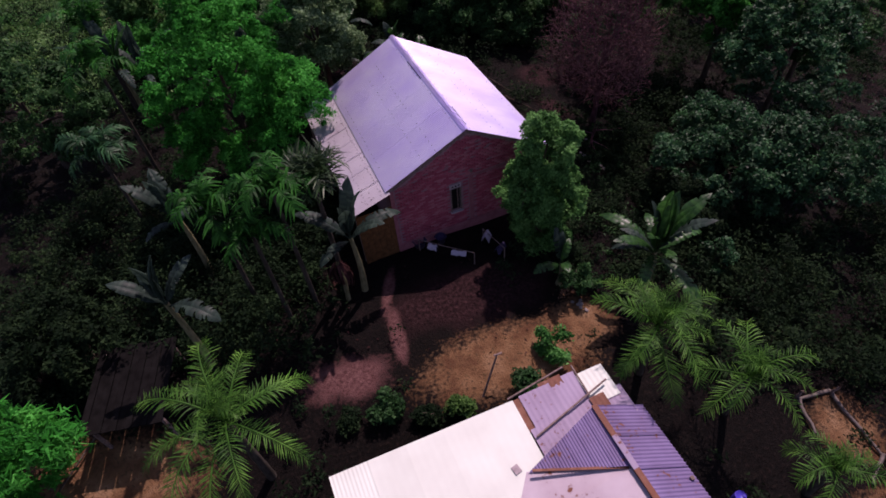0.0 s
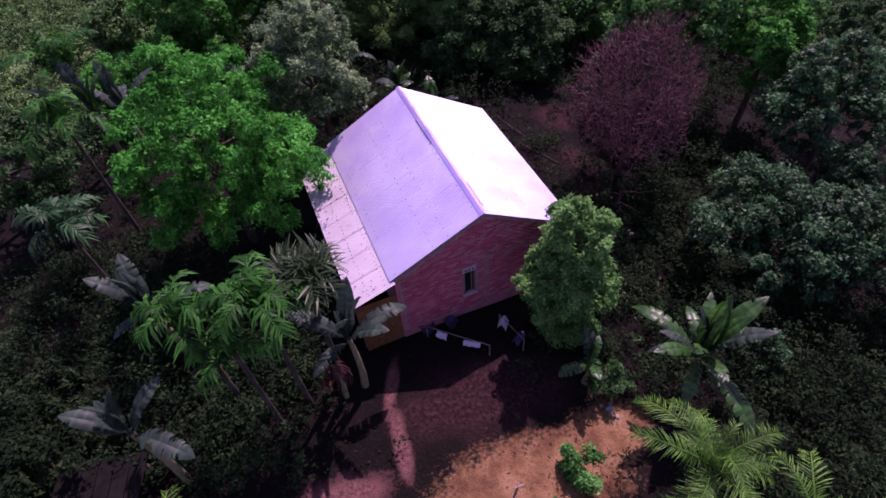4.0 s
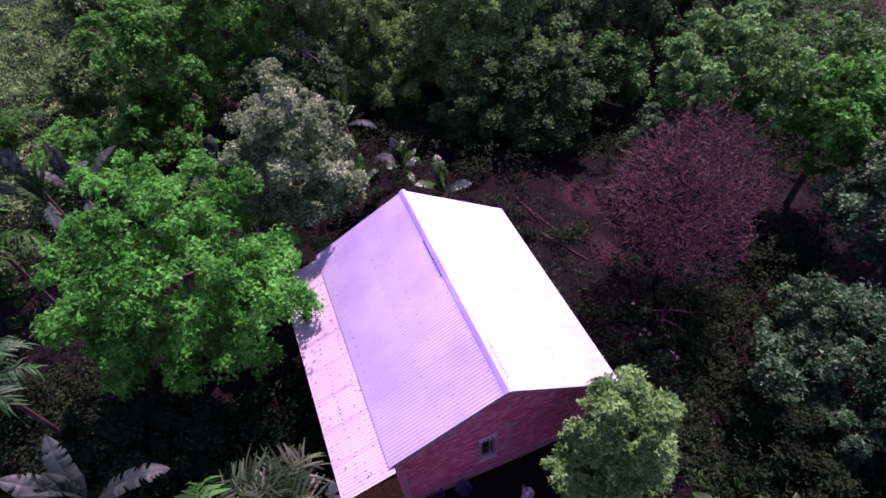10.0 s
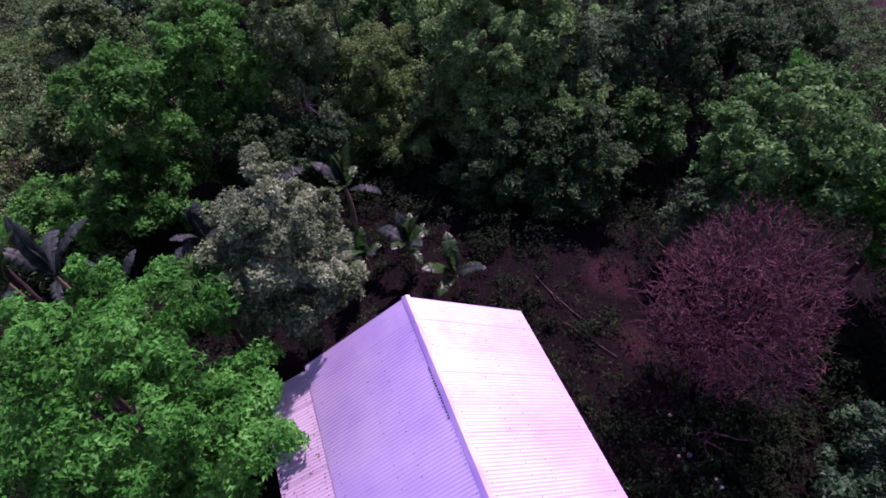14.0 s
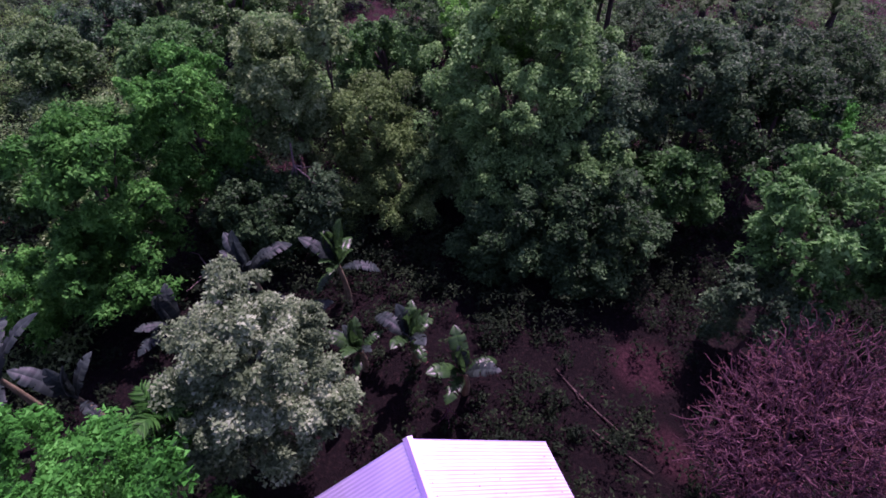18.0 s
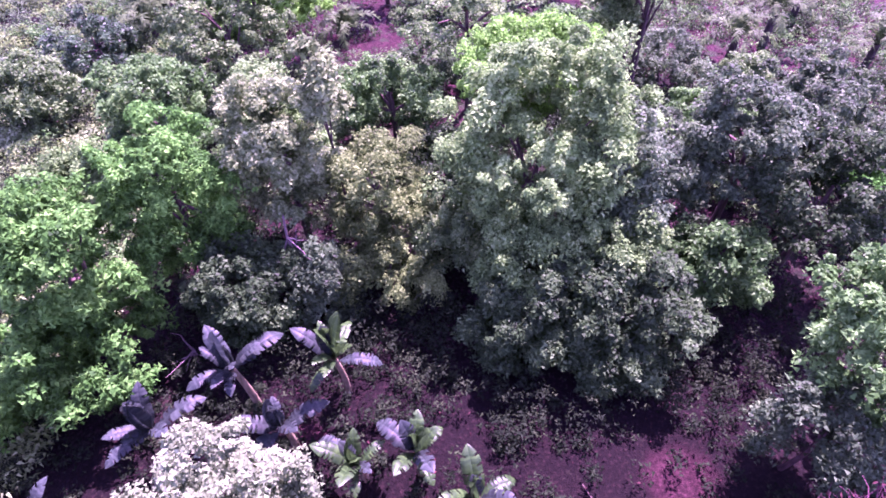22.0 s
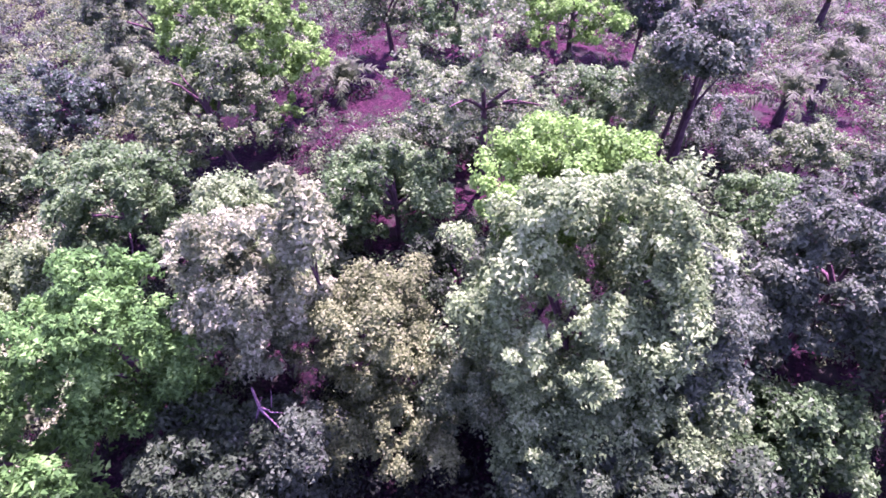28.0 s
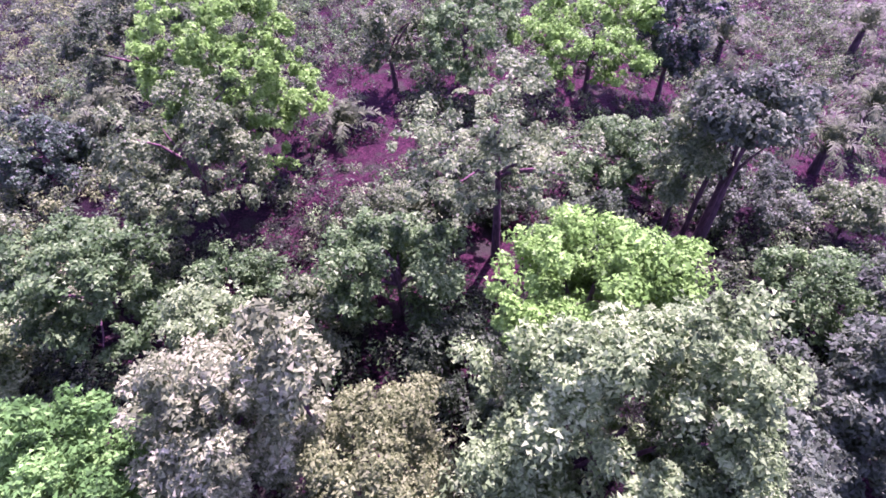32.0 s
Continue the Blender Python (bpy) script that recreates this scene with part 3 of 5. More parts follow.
def sheet_mesh(name, a, b, c, d, mat, pitch=0.09, depth=0.012, rows=3, ribs=0):
    """A corrugated sheet between four corners: a to b along the top edge, d to c along the bottom one; the ribs run from top to bottom."""
    a, b, c, d = (np.array(p, float) for p in (a, b, c, d))
    waves = ribs or max(2, int(np.linalg.norm(b - a) / pitch))
    n = waves * 4 + 1
    s, t = np.linspace(0, 1, n)[None, :, None], np.linspace(0, 1, rows)[:, None, None]
    p = (a * (1 - s) + b * s) * (1 - t) + (d * (1 - s) + c * s) * t
    up = unit(np.cross(b - a, d - a))
    up = up if up[2] > 0 else -up
    p = p + up * (depth * np.cos(s * waves * 2 * np.pi))
    i = (np.arange(rows - 1)[:, None] * n + np.arange(n - 1)[None]).ravel()
    f = np.stack([i, i + 1, i + n + 1, i + n], 1)
    v = p.reshape(-1, 3)
    low = v - up * 0.004
    return mesh_of(name, np.concatenate([v, low]), np.concatenate([f, f[:, ::-1] + len(v)]), mat, True)


def make_house():
    ob = thing("house", HOUSE, "small red brick house with a zinc gable roof and a lean-to", "house")
    rng = random.Random(3)
    roof = child("roof", None, ob, None, "sky-tinted weathered zinc sheet roof")
    for side in (-1, 1):
        back_shift, front_shift = (0.0, -0.02) if side < 0 else (-0.65, -0.38)
        n = 9
        for row in range(2):
            u0, u1 = (0.0, 0.53) if row == 0 else (0.50, 1.0)
            for k in range(n):
                lift = 0.0015 * ((k % 2) + 2 * (1 - row)) + rng.uniform(0, 0.001)

                def corner(s, u):
                    v0 = (-0.06 + (front_shift + 0.06) * u) * (1 - s) + (LONG + 0.05 + back_shift * u) * s
                    return (side * HALF * u, v0, RIDGE - (RIDGE - EAVE) * u + lift)

                s0, s1 = k / n, (k + 10 / 9) / n if k < n - 1 else (k + 1) / n
                a, b, c, d = corner(s0, u0), corner(s1, u0), corner(s1, u1), corner(s0, u1)
                child("roof_sheet", sheet_mesh("roof_sheet", a, b, c, d, ZINC, depth=0.009, ribs=10 if k < n - 1 else 9), roof)
    # ridge capping
    for k in range(5):
        bm = bmesh.new()
        y0, y1 = -0.08 + k * 1.43, -0.08 + (k + 1) * 1.43 + 0.03
        vs = [bm.verts.new(p) for y in (y0, y1) for p in ((-0.11, y, RIDGE - 0.022 + 0.003 * (k % 2)), (0, y, RIDGE + 0.028 + 0.003 * (k % 2)), (0.11, y, RIDGE - 0.022 + 0.003 * (k % 2)))]
        for i in (0, 1):
            bm.faces.new((vs[i], vs[i + 1], vs[i + 4], vs[i + 3]))
        bmesh.ops.solidify(bm, geom=bm.faces[:], thickness=0.004)
        part("ridge_cap", bm, ZINC, roof)
    # barge boards under the front edge
    for side in (-1, 1):
        bm = bmesh.new()
        end = -0.04 if side < 0 else -0.34
        a, b = Vector((0, -0.07, RIDGE - 0.03)), Vector((side * HALF * 0.985, end, EAVE - 0.02))
        vs = [bm.verts.new(p + Vector((0, dy, dz))) for p in (a, b) for dy, dz in ((0, 0), (0.03, 0), (0.03, -0.11), (0, -0.11))]
        for i in range(4):
            bm.faces.new((vs[i], vs[(i + 1) % 4], vs[4 + (i + 1) % 4], vs[4 + i]))
        bm.faces.new(vs[3::-1])
        bm.faces.new(vs[4:])
        part("barge_board", bm, WOOD, roof, "grey weathered barge board")
    # lean-to roof
    n = 8
    lean = child("lean_to_roof", None, ob, None, "spotted zinc lean-to roof")
    for k in range(n):
        lift = 0.004 * (k % 2)
        y0, y1 = -0.15 + k * 7.05 / n - 0.03, -0.15 + (k + 1) * 7.05 / n + 0.03
        a, b = (-HALF + 0.12, y0, EAVE + 0.0 + lift), (-HALF + 0.12, y1, EAVE + 0.0 + lift)
        child("roof_sheet", sheet_mesh("lean_sheet", a, b, (-4.32, y1, 2.50 + lift), (-4.32, y0, 2.50 + lift), LEANZINC, 0.085, 0.011), lean)
    # lean-to posts and beam
    for y in (0.15, 2.4, 4.6, 6.7):
        bm = box(bmesh.new(), (0.09, 0.09, 2.75), (-4.2, y, 1.07), 0, 0.006)
        part("post", bm, WOOD, ob)
    part("beam", box(bmesh.new(), (0.07, 7.0, 0.09), (-4.2, 3.4, 2.435), 0, 0.006), WOOD, ob)
    for k in range(6):
        part("board", box(bmesh.new(), (0.215, 0.03, 2.45), (-4.13 + 0.222 * k, -0.02 - 0.004 * (k % 2), 1.05), 0, 0.004), BOARD, ob, "orange brown board")
    # walls
    X, T = 2.88, 0.12
    for side in (-1, 1):
        part("wall", box(bmesh.new(), (T, LONG - 1.1, EAVE + 0.25), (side * (X - T / 2), LONG / 2 - 0.42, (EAVE - 0.25) / 2)), MORTAR, ob)
    for y in (-0.03, LONG - 0.95):
        bm = bmesh.new()
        holes = ((-0.70, 1.00), (-0.32, 2.06)) if y < 1 else None
        outline = [(-X, -0.25), (X, -0.25), (X, EAVE - 0.02), (0, RIDGE - 0.06), (-X, EAVE - 0.02)]
        if holes:
            (x0, z0), (x1, z1) = holes
            slope = lambda x: RIDGE - 0.06 - (RIDGE - 0.04 - EAVE) * abs(x) / X
            polys = [[(-X, -0.25), (x0, -0.25), (x0, slope(x0)), (-X, EAVE - 0.02)], [(x0, -0.25), (x1, -0.25), (x1, z0), (x0, z0)],
                     [(x0, z1), (x1, z1), (x1, slope(x1)), (x0, slope(x0))], [(x1, -0.25), (X, -0.25), (X, EAVE - 0.02), (0, RIDGE - 0.06), (x1, slope(x1))]]
        else:
            polys = [outline]
        for poly in polys:
            vs = [bm.verts.new((p, y, q)) for p, q in poly]
            bm.faces.new(vs)
        made = bmesh.ops.extrude_face_region(bm, geom=bm.faces[:])
        bmesh.ops.translate(bm, verts=[g for g in made["geom"] if isinstance(g, bmesh.types.BMVert)], vec=(0, T, 0))
        bmesh.ops.recalc_face_normals(bm, faces=bm.faces[:])
        part("wall", bm, MORTAR, ob, "brick gable wall")
    return ob


house = make_house()


# ---- trees ----
TREES = (
    ("broad_tree", "broad bright green tree beside the house", -8.4, 18.6, 4.6, (2.7, 2.6, 2.9), "bright", dict(clumps=150, per=100, leaf=0.17, width=0.55, droop=0.8, low=-0.85, bough=0.27, dome=0.29, each=7, lobes=(((2.3, -0.6, -0.7), (1.3, 1.3, 1.9)), ((-1.0, -1.2, -1.9), (1.4, 1.2, 1.2))))),
    ("pale_tree", "tall pale silvery tree behind the house", -5.7, 22.9, 4.4, (1.75, 1.7, 2.8), "frost", dict(clumps=150, per=150, leaf=0.115, width=0.8, droop=0.9, low=-0.9, bough=0.3, dome=0.26)),
    ("front_tree", "slender grey green tree in front of the gable", 3.1, 14.4, 3.7, (0.9, 0.9, 1.5), "silver", dict(clumps=75, per=110, leaf=0.125, low=-0.97, bough=0.26, dome=0.2, lobes=(((-0.6, -0.5, -1.5), (0.9, 0.85, 1.3)), ((0.4, -0.2, -1.9), (0.8, 0.8, 1.3)), ((-0.1, -0.5, -2.9), (0.85, 0.8, 0.8))))),
    ("forest_tree", "tall fresh green tree beside the hillside", -13.0, 30.0, 3.7, (1.9, 1.9, 3.1), "fresh", dict(clumps=80, per=110, leaf=0.2, lobes=(((0.4, -2.0, -1.3), (1.7, 1.4, 1.9)),))),
    ("forest_tree", "grey green tree at the edge of the clearing", 10.0, 28.0, 3.6, (2.3, 2.1, 2.2), "green", dict(clumps=80, per=110, leaf=0.2)),
    ("bush", "pale mauve bush by the bare tree", 7.7, 26.4, 1.6, (1.3, 1.2, 1.4), "mauve", dict(clumps=40, per=90, leaf=0.15)),
    ("forest_tree", "bright green tree on the slope", 13.6, 26.2, 2.4, (1.6, 1.6, 2.0), "fresh", dict(clumps=60, per=110, leaf=0.22)),
    ("forest_tree", "green tree on the slope", 15.0, 22.2, 2.0, (2.2, 2.2, 2.2), "teal", dict(clumps=60, per=110, leaf=0.2)),
    ("bush", "large dark bluish bush", 11.2, 17.4, 0.5, (2.6, 2.4, 1.7), "teal", dict(clumps=80, per=110, leaf=0.17)),
    ("bush", "large bluish green bush", 14.6, 17.0, 0.6, (2.6, 2.4, 1.9), "teal", dict(clumps=80, per=110, leaf=0.17)),
    ("bush", "low green bush", 9.0, 15.4, -0.2, (1.2, 1.1, 0.8), "weeds", dict(clumps=40, per=80, leaf=0.15)),
    ("forest_tree", "tree on the far side of the slope", 17.5, 25.0, 2.0, (2.8, 2.6, 2.6), "dark", dict(clumps=70, per=110, leaf=0.2)),
    ("big_tree", "huge leafy tree in the middle of the wood", 1.1, 34.5, 4.0, (3.2, 2.5, 3.5), "silver", dict(clumps=190, per=155, leaf=0.152, low=-0.97)),
    ("forest_tree", "dense tree beside the huge one", 3.5, 34.0, 3.1, (1.5, 1.6, 2.6), "mauve", dict(clumps=70, per=145, leaf=0.155, low=-0.9)),
    ("forest_tree", "yellow green tree behind the huge one", 0.7, 37.5, 5.3, (2.1, 1.6, 1.7), "lime", dict(clumps=70, per=140, leaf=0.155)),
    ("forest_tree", "slim pale tree beside the tufted one", 5.1, 45.0, 3.3, (1.0, 1.0, 2.0), "grey", dict(clumps=40, per=90, leaf=0.18, low=-0.95)),
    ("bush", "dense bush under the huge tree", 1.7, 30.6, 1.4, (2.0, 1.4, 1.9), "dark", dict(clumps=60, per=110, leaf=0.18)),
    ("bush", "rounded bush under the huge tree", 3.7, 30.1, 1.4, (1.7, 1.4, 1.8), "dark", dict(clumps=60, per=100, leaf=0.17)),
    ("pale_tree", "pale large-leaved tree in the wood", -7.5, 34.4, 4.3, (1.6, 1.5, 2.6), "pale", dict(clumps=90, per=125, leaf=0.155, width=0.62, low=-0.9)),
    ("forest_tree", "pale green tree in the wood", -8.4, 35.9, 4.2, (1.5, 1.4, 2.3), "silver", dict(clumps=60, per=140, leaf=0.145, low=-0.9)),
    ("pale_tree", "slim spire of whitish leaves in the wood", -5.8, 34.9, 6.5, (0.6, 0.6, 1.3), "pale", dict(clumps=16, per=80, leaf=0.2, width=0.7, low=-0.9)),
    ("forest_tree", "dark tree with light green tips", -10.6, 32.9, 4.0, (1.8, 1.7, 2.7), "fresh", dict(clumps=90, per=145, leaf=0.16, low=-0.9)),
    ("forest_tree", "olive brown tree", -4.5, 34.4, 2.7, (1.7, 1.5, 2.4), "olive", dict(clumps=70, per=140, leaf=0.135, low=-0.9)),
    ("bush", "dark bush at the foot of the trees", -8.6, 30.9, 1.6, (1.7, 1.4, 1.8), "dark", dict(clumps=60, per=100, leaf=0.17)),
    ("forest_tree", "rounded green tree", -14.4, 39.6, 2.4, (2.1, 2.0, 2.3), "green", dict(clumps=70, per=110, leaf=0.2)),
    ("forest_tree", "small rounded tree in a gap of the wood", -4.75, 40.7, 2.2, (2.0, 1.8, 1.6), "green", dict(clumps=60, per=100, leaf=0.18)),
    ("tiered_tree", "tall tree with flat pale tiers of leaves", -1.5, 43.5, 4.9, (2.6, 2.4, 2.4), "grey", dict(clumps=50, per=85, leaf=0.17, layered=1.05, hollow=0.1, low=-0.75, bough=0.42)),
    ("forest_tree", "slim tree with dark tufted top", 6.3, 44.5, 5.4, (1.5, 1.3, 1.1), "mauve", dict(clumps=45, per=110, leaf=0.2, stems=3)),
    ("forest_tree", "grey green tree on the slope", -12.9, 45.2, 3.0, (2.7, 2.4, 2.4), "grey", dict(clumps=80, per=100, leaf=0.18)),
    ("forest_tree", "tall yellow green tree", -12.9, 49.6, 3.0, (3.4, 2.8, 3.9), "lime", dict(clumps=100, per=110, leaf=0.22)),
    ("bush", "bluish bush on the slope", -22.5, 48.5, 0.6, (2.0, 2.0, 1.5), "teal", dict(clumps=50, per=90, leaf=0.18)),
    ("forest_tree", "green tree at the far edge", -2.7, 56.0, 2.0, (2.4, 2.2, 2.2), "green", dict(clumps=60, per=90, leaf=0.2)),
    ("forest_tree", "thin young tree", -6.8, 56.0, 2.0, (1.5, 1.5, 1.7), "grey", dict(clumps=40, per=70, leaf=0.18)),
    ("forest_tree", "yellow green tree at the far edge", 3.4, 55.6, 1.6, (3.0, 2.6, 2.2), "lime", dict(clumps=80, per=90, leaf=0.2)),
    ("forest_tree", "dark tree at the far edge", 7.2, 55.5, 1.9, (1.8, 1.8, 2.2), "teal", dict(clumps=50, per=90, leaf=0.2)),
    ("forest_tree", "dark mauve green tree", 5.4, 35.5, 2.0, (1.6, 1.5, 2.4), "mauve", dict(clumps=55, per=100, leaf=0.18)),
    ("forest_tree", "grey green tree", 8.2, 35.8, 3.3, (2.0, 1.9, 2.3), "mauve", dict(clumps=60, per=100, leaf=0.18)),
    ("bush", "green bush", 9.2, 41.2, 0.2, (1.7, 1.6, 1.2), "green", dict(clumps=50, per=90, leaf=0.17)),
    ("forest_tree", "bushy green tree", 6.5, 32.2, 1.0, (1.6, 1.4, 1.6), "green", dict(clumps=60, per=100, leaf=0.18)),
    ("forest_tree", "dark tree with dense leaves", 10.6, 34.4, 2.4, (2.2, 2.0, 2.0), "dark", dict(clumps=70, per=100, leaf=0.18)),
    ("forest_tree", "tall grey tree", 11.2, 38.4, 2.4, (2.4, 2.2, 2.2), "mauve", dict(clumps=70, per=100, leaf=0.18)),
    ("bush", "small bright bush", 14.6, 37.6, 0.0, (1.3, 1.2, 1.0), "bright", dict(clumps=35, per=80, leaf=0.17)),
    ("bush", "small pale green bush", 12.7, 45.9, -0.4, (1.2, 1.1, 0.9), "grey", dict(clumps=30, per=80, leaf=0.17)),
    ("forest_tree", "wide tree on the hillside", -22.5, 43.0, 1.2, (1.8, 1.6, 1.8), "grey", dict(clumps=80, per=90, leaf=0.2)),
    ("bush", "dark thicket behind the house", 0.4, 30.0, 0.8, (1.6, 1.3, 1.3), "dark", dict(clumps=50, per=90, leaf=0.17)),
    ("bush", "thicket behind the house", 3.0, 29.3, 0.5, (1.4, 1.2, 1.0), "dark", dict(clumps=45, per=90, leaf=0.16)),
    ("bush", "bright bush beside the yard", -12.3, 5.8, 1.5, (1.5, 1.4, 1.5), "bright", dict(clumps=40, per=50, leaf=0.42, width=0.22)),
    ("bush", "dark bush beside the yard", -12.6, 9.8, 0.9, (1.7, 1.5, 1.4), "weeds", dict(clumps=50, per=90, leaf=0.18)),
    ("forest_tree", "grey green tree on the hillside", -18.5, 33.0, 1.4, (1.1, 1.1, 1.5), "grey", dict(clumps=80, per=90, leaf=0.19)),
    ("forest_tree", "dark green tree", -18.0, 20.5, 2.6, (2.6, 2.4, 2.8), "dark", dict(clumps=80, per=90, leaf=0.2)),
    ("bush", "dark green thicket", -16.2, 27.5, 1.4, (1.8, 1.6, 1.4), "fresh", dict(clumps=60, per=90, leaf=0.18)),
    ("bush", "green thicket", 17.5, 33.5, 0.2, (2.4, 2.2, 1.8), "green", dict(clumps=60, per=90, leaf=0.18)),
    ("bush", "dark thicket", 17.0, 42.0, -0.4, (2.4, 2.2, 1.7), "dark", dict(clumps=60, per=90, leaf=0.18)),
    ("bush", "grey green thicket", -18.0, 37.0, 0.8, (1.6, 1.5, 1.2), "silver", dict(clumps=60, per=90, leaf=0.18)),
    ("bush", "green bush on the slope", 4.0, 47.6, 0.6, (2.2, 1.8, 1.4), "green", dict(clumps=60, per=90, leaf=0.17)),
    ("bush", "dark bush on the slope", -2.8, 46.4, 0.4, (2.2, 1.8, 1.2), "dark", dict(clumps=50, per=90, leaf=0.17)),
    ("forest_tree", "green tree on the hillside", -20.5, 56.0, 1.4, (2.8, 2.6, 2.4), "dark", dict(clumps=60, per=90, leaf=0.2)),
    ("bush", "leafy bush at the foot of the huge tree", -1.6, 33.6, 1.0, (1.6, 1.3, 1.7), "grey", dict(clumps=45, per=140, leaf=0.135)),
    ("bush", "brownish green bush under the olive tree", -4.2, 32.3, 0.8, (1.7, 1.2, 1.4), "olive", dict(clumps=45, per=130, leaf=0.13)),
    ("bush", "dull green bush under the pale tree", -6.6, 31.6, 1.2, (1.6, 1.2, 1.6), "mauve", dict(clumps=45, per=90, leaf=0.16)),
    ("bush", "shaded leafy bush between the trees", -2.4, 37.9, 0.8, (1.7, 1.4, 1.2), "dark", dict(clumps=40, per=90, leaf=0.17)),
    ("bush", "leafy shrub in a gap of the wood", -7.6, 39.6, 0.6, (1.6, 1.4, 1.1), "grey", dict(clumps=40, per=90, leaf=0.17)),
    ("bush", "shrub with light green leaves", -10.6, 40.8, 0.8, (1.7, 1.5, 1.3), "green", dict(clumps=40, per=90, leaf=0.17)),
    ("bush", "low shrub below the tiered tree", 1.9, 43.6, 0.6, (1.7, 1.4, 1.2), "dark", dict(clumps=40, per=90, leaf=0.17)),
    ("bush", "pale green shrub on the slope", -5.6, 44.6, 0.2, (1.8, 1.5, 1.0), "grey", dict(clumps=40, per=90, leaf=0.16)),
    ("bush", "grey green shrub beside the slim trees", 8.6, 46.4, 0.0, (1.8, 1.6, 1.3), "mauve", dict(clumps=40, per=90, leaf=0.16)),
    ("bush", "dark shrub among the grey trees", 13.0, 41.6, 0.2, (1.9, 1.6, 1.4), "dark", dict(clumps=40, per=90, leaf=0.17)),
    ("bush", "grey green bush at the foot of the huge tree", 0.4, 31.7, 2.0, (1.6, 1.2, 1.7), "silver", dict(clumps=45, per=140, leaf=0.135)),
    ("bush", "leafy bush beneath the huge tree's edge", 2.9, 31.7, 2.2, (1.5, 1.2, 1.6), "silver", dict(clumps=45, per=140, leaf=0.135)),
)
for n, (name, label, x, y, z, r, kind, shape) in enumerate(TREES):
    label += " with dense leaves" if len(label.split()) < 4 else ""
    tree(name, label, x, y, z, r, kind, 11 + n, category="bush" if name == "bush" else "tree", limbs=3 if name == "bush" else 6, trunk=0.08 if name == "bush" else min(0.15, 0.1 * r[0]), **shape)

# ---- palms and bananas ----
COCO = dict(pairs=46, width=0.015, leaflet=0.44, upright=0.55, hang=0.35, arch=1.0)
palm("coconut_palm", "young coconut palm with arching fronds beside the yard", -5.85, 5.8, 3.3, 2.55, "palm", 31, 17, **COCO)
palm("coconut_palm", "coconut palm beside the tin roof", 5.4, 8.5, 2.1, 2.25, "palm", 35, 16, **COCO)
palm("coconut_palm", "coconut palm with upright fronds", 7.8, 7.3, 1.1, 1.9, "palm", 39, 13, upright=0.75, width=0.017, pairs=26, leaflet=0.42, hang=0.35)
palm("coconut_palm", "small coconut palm by the fence", 9.5, 5.0, 0.2, 1.4, "palm", 43, 10, upright=0.75, width=0.017, pairs=26, leaflet=0.42, hang=0.35)
ARECA = dict(pairs=18, leaflet=0.54, width=0.05, hang=0.85, upright=0.95, arch=0.95)
palm("areca_palm", "slender areca palm with drooping broad leaflets", -5.1, 11.5, 5.5, 1.45, "areca", 47, 11, 0.07, **ARECA)
palm("areca_palm", "slender areca palm with bright upright plume", -7.1, 11.5, 5.0, 1.4, "areca", 51, 11, 0.07, **ARECA)
palm("areca_palm", "lower areca palm with hanging fronds", -5.9, 10.9, 4.3, 1.4, "areca", 49, 10, 0.07, **ARECA)
palm("spiky_palm", "grey green palm with long narrow leaflets", -4.2, 12.4, 5.0, 1.15, "spiky", 55, 20, 0.08, pairs=13, leaflet=0.8, width=0.036, upright=1.0, hang=0.2, arch=0.7)
palm("areca_palm", "slender areca palm at the wood's edge", -13.2, 19.3, 5.3, 1.7, "areca", 59, 10, 0.07, **ARECA)
palm("areca_palm", "short areca palm in the shade", -12.6, 15.9, 3.8, 1.5, "teal", 61, 9, 0.07, **ARECA)
palm("tall_palm", "palm with upright fronds on the slope", -15.6, 24.0, 4.4, 2.6, "areca", 63, 13, 0.13, upright=1.2, arch=0.4)
palm("fan_palm", "small palm behind the broad tree", -7.7, 22.0, 4.3, 1.5, "areca", 67, 11, 0.08)
for k, (x, y, z, length) in enumerate(((13.6, 50.4, -1.0, 2.4), (16.6, 53.0, -0.8, 2.4), (11.7, 60.4, -1.4, 2.6), (20.0, 57.0, -2.0, 2.4), (21.0, 63.0, -2.4, 2.8), (-8.8, 51.6, -0.4, 2.2), (-20.5, 51.6, 0.4, 2.4), (22.0, 51.0, -2.0, 2.6))):
    palm("oil_palm", "stocky oil palm with long dusty fronds", x, y, z, length, "fan", 71 + 4 * k, 18, 0.22, group="oil palms on the slope", upright=0.9, leaflet=0.5, width=0.05, arch=0.85, pairs=22)

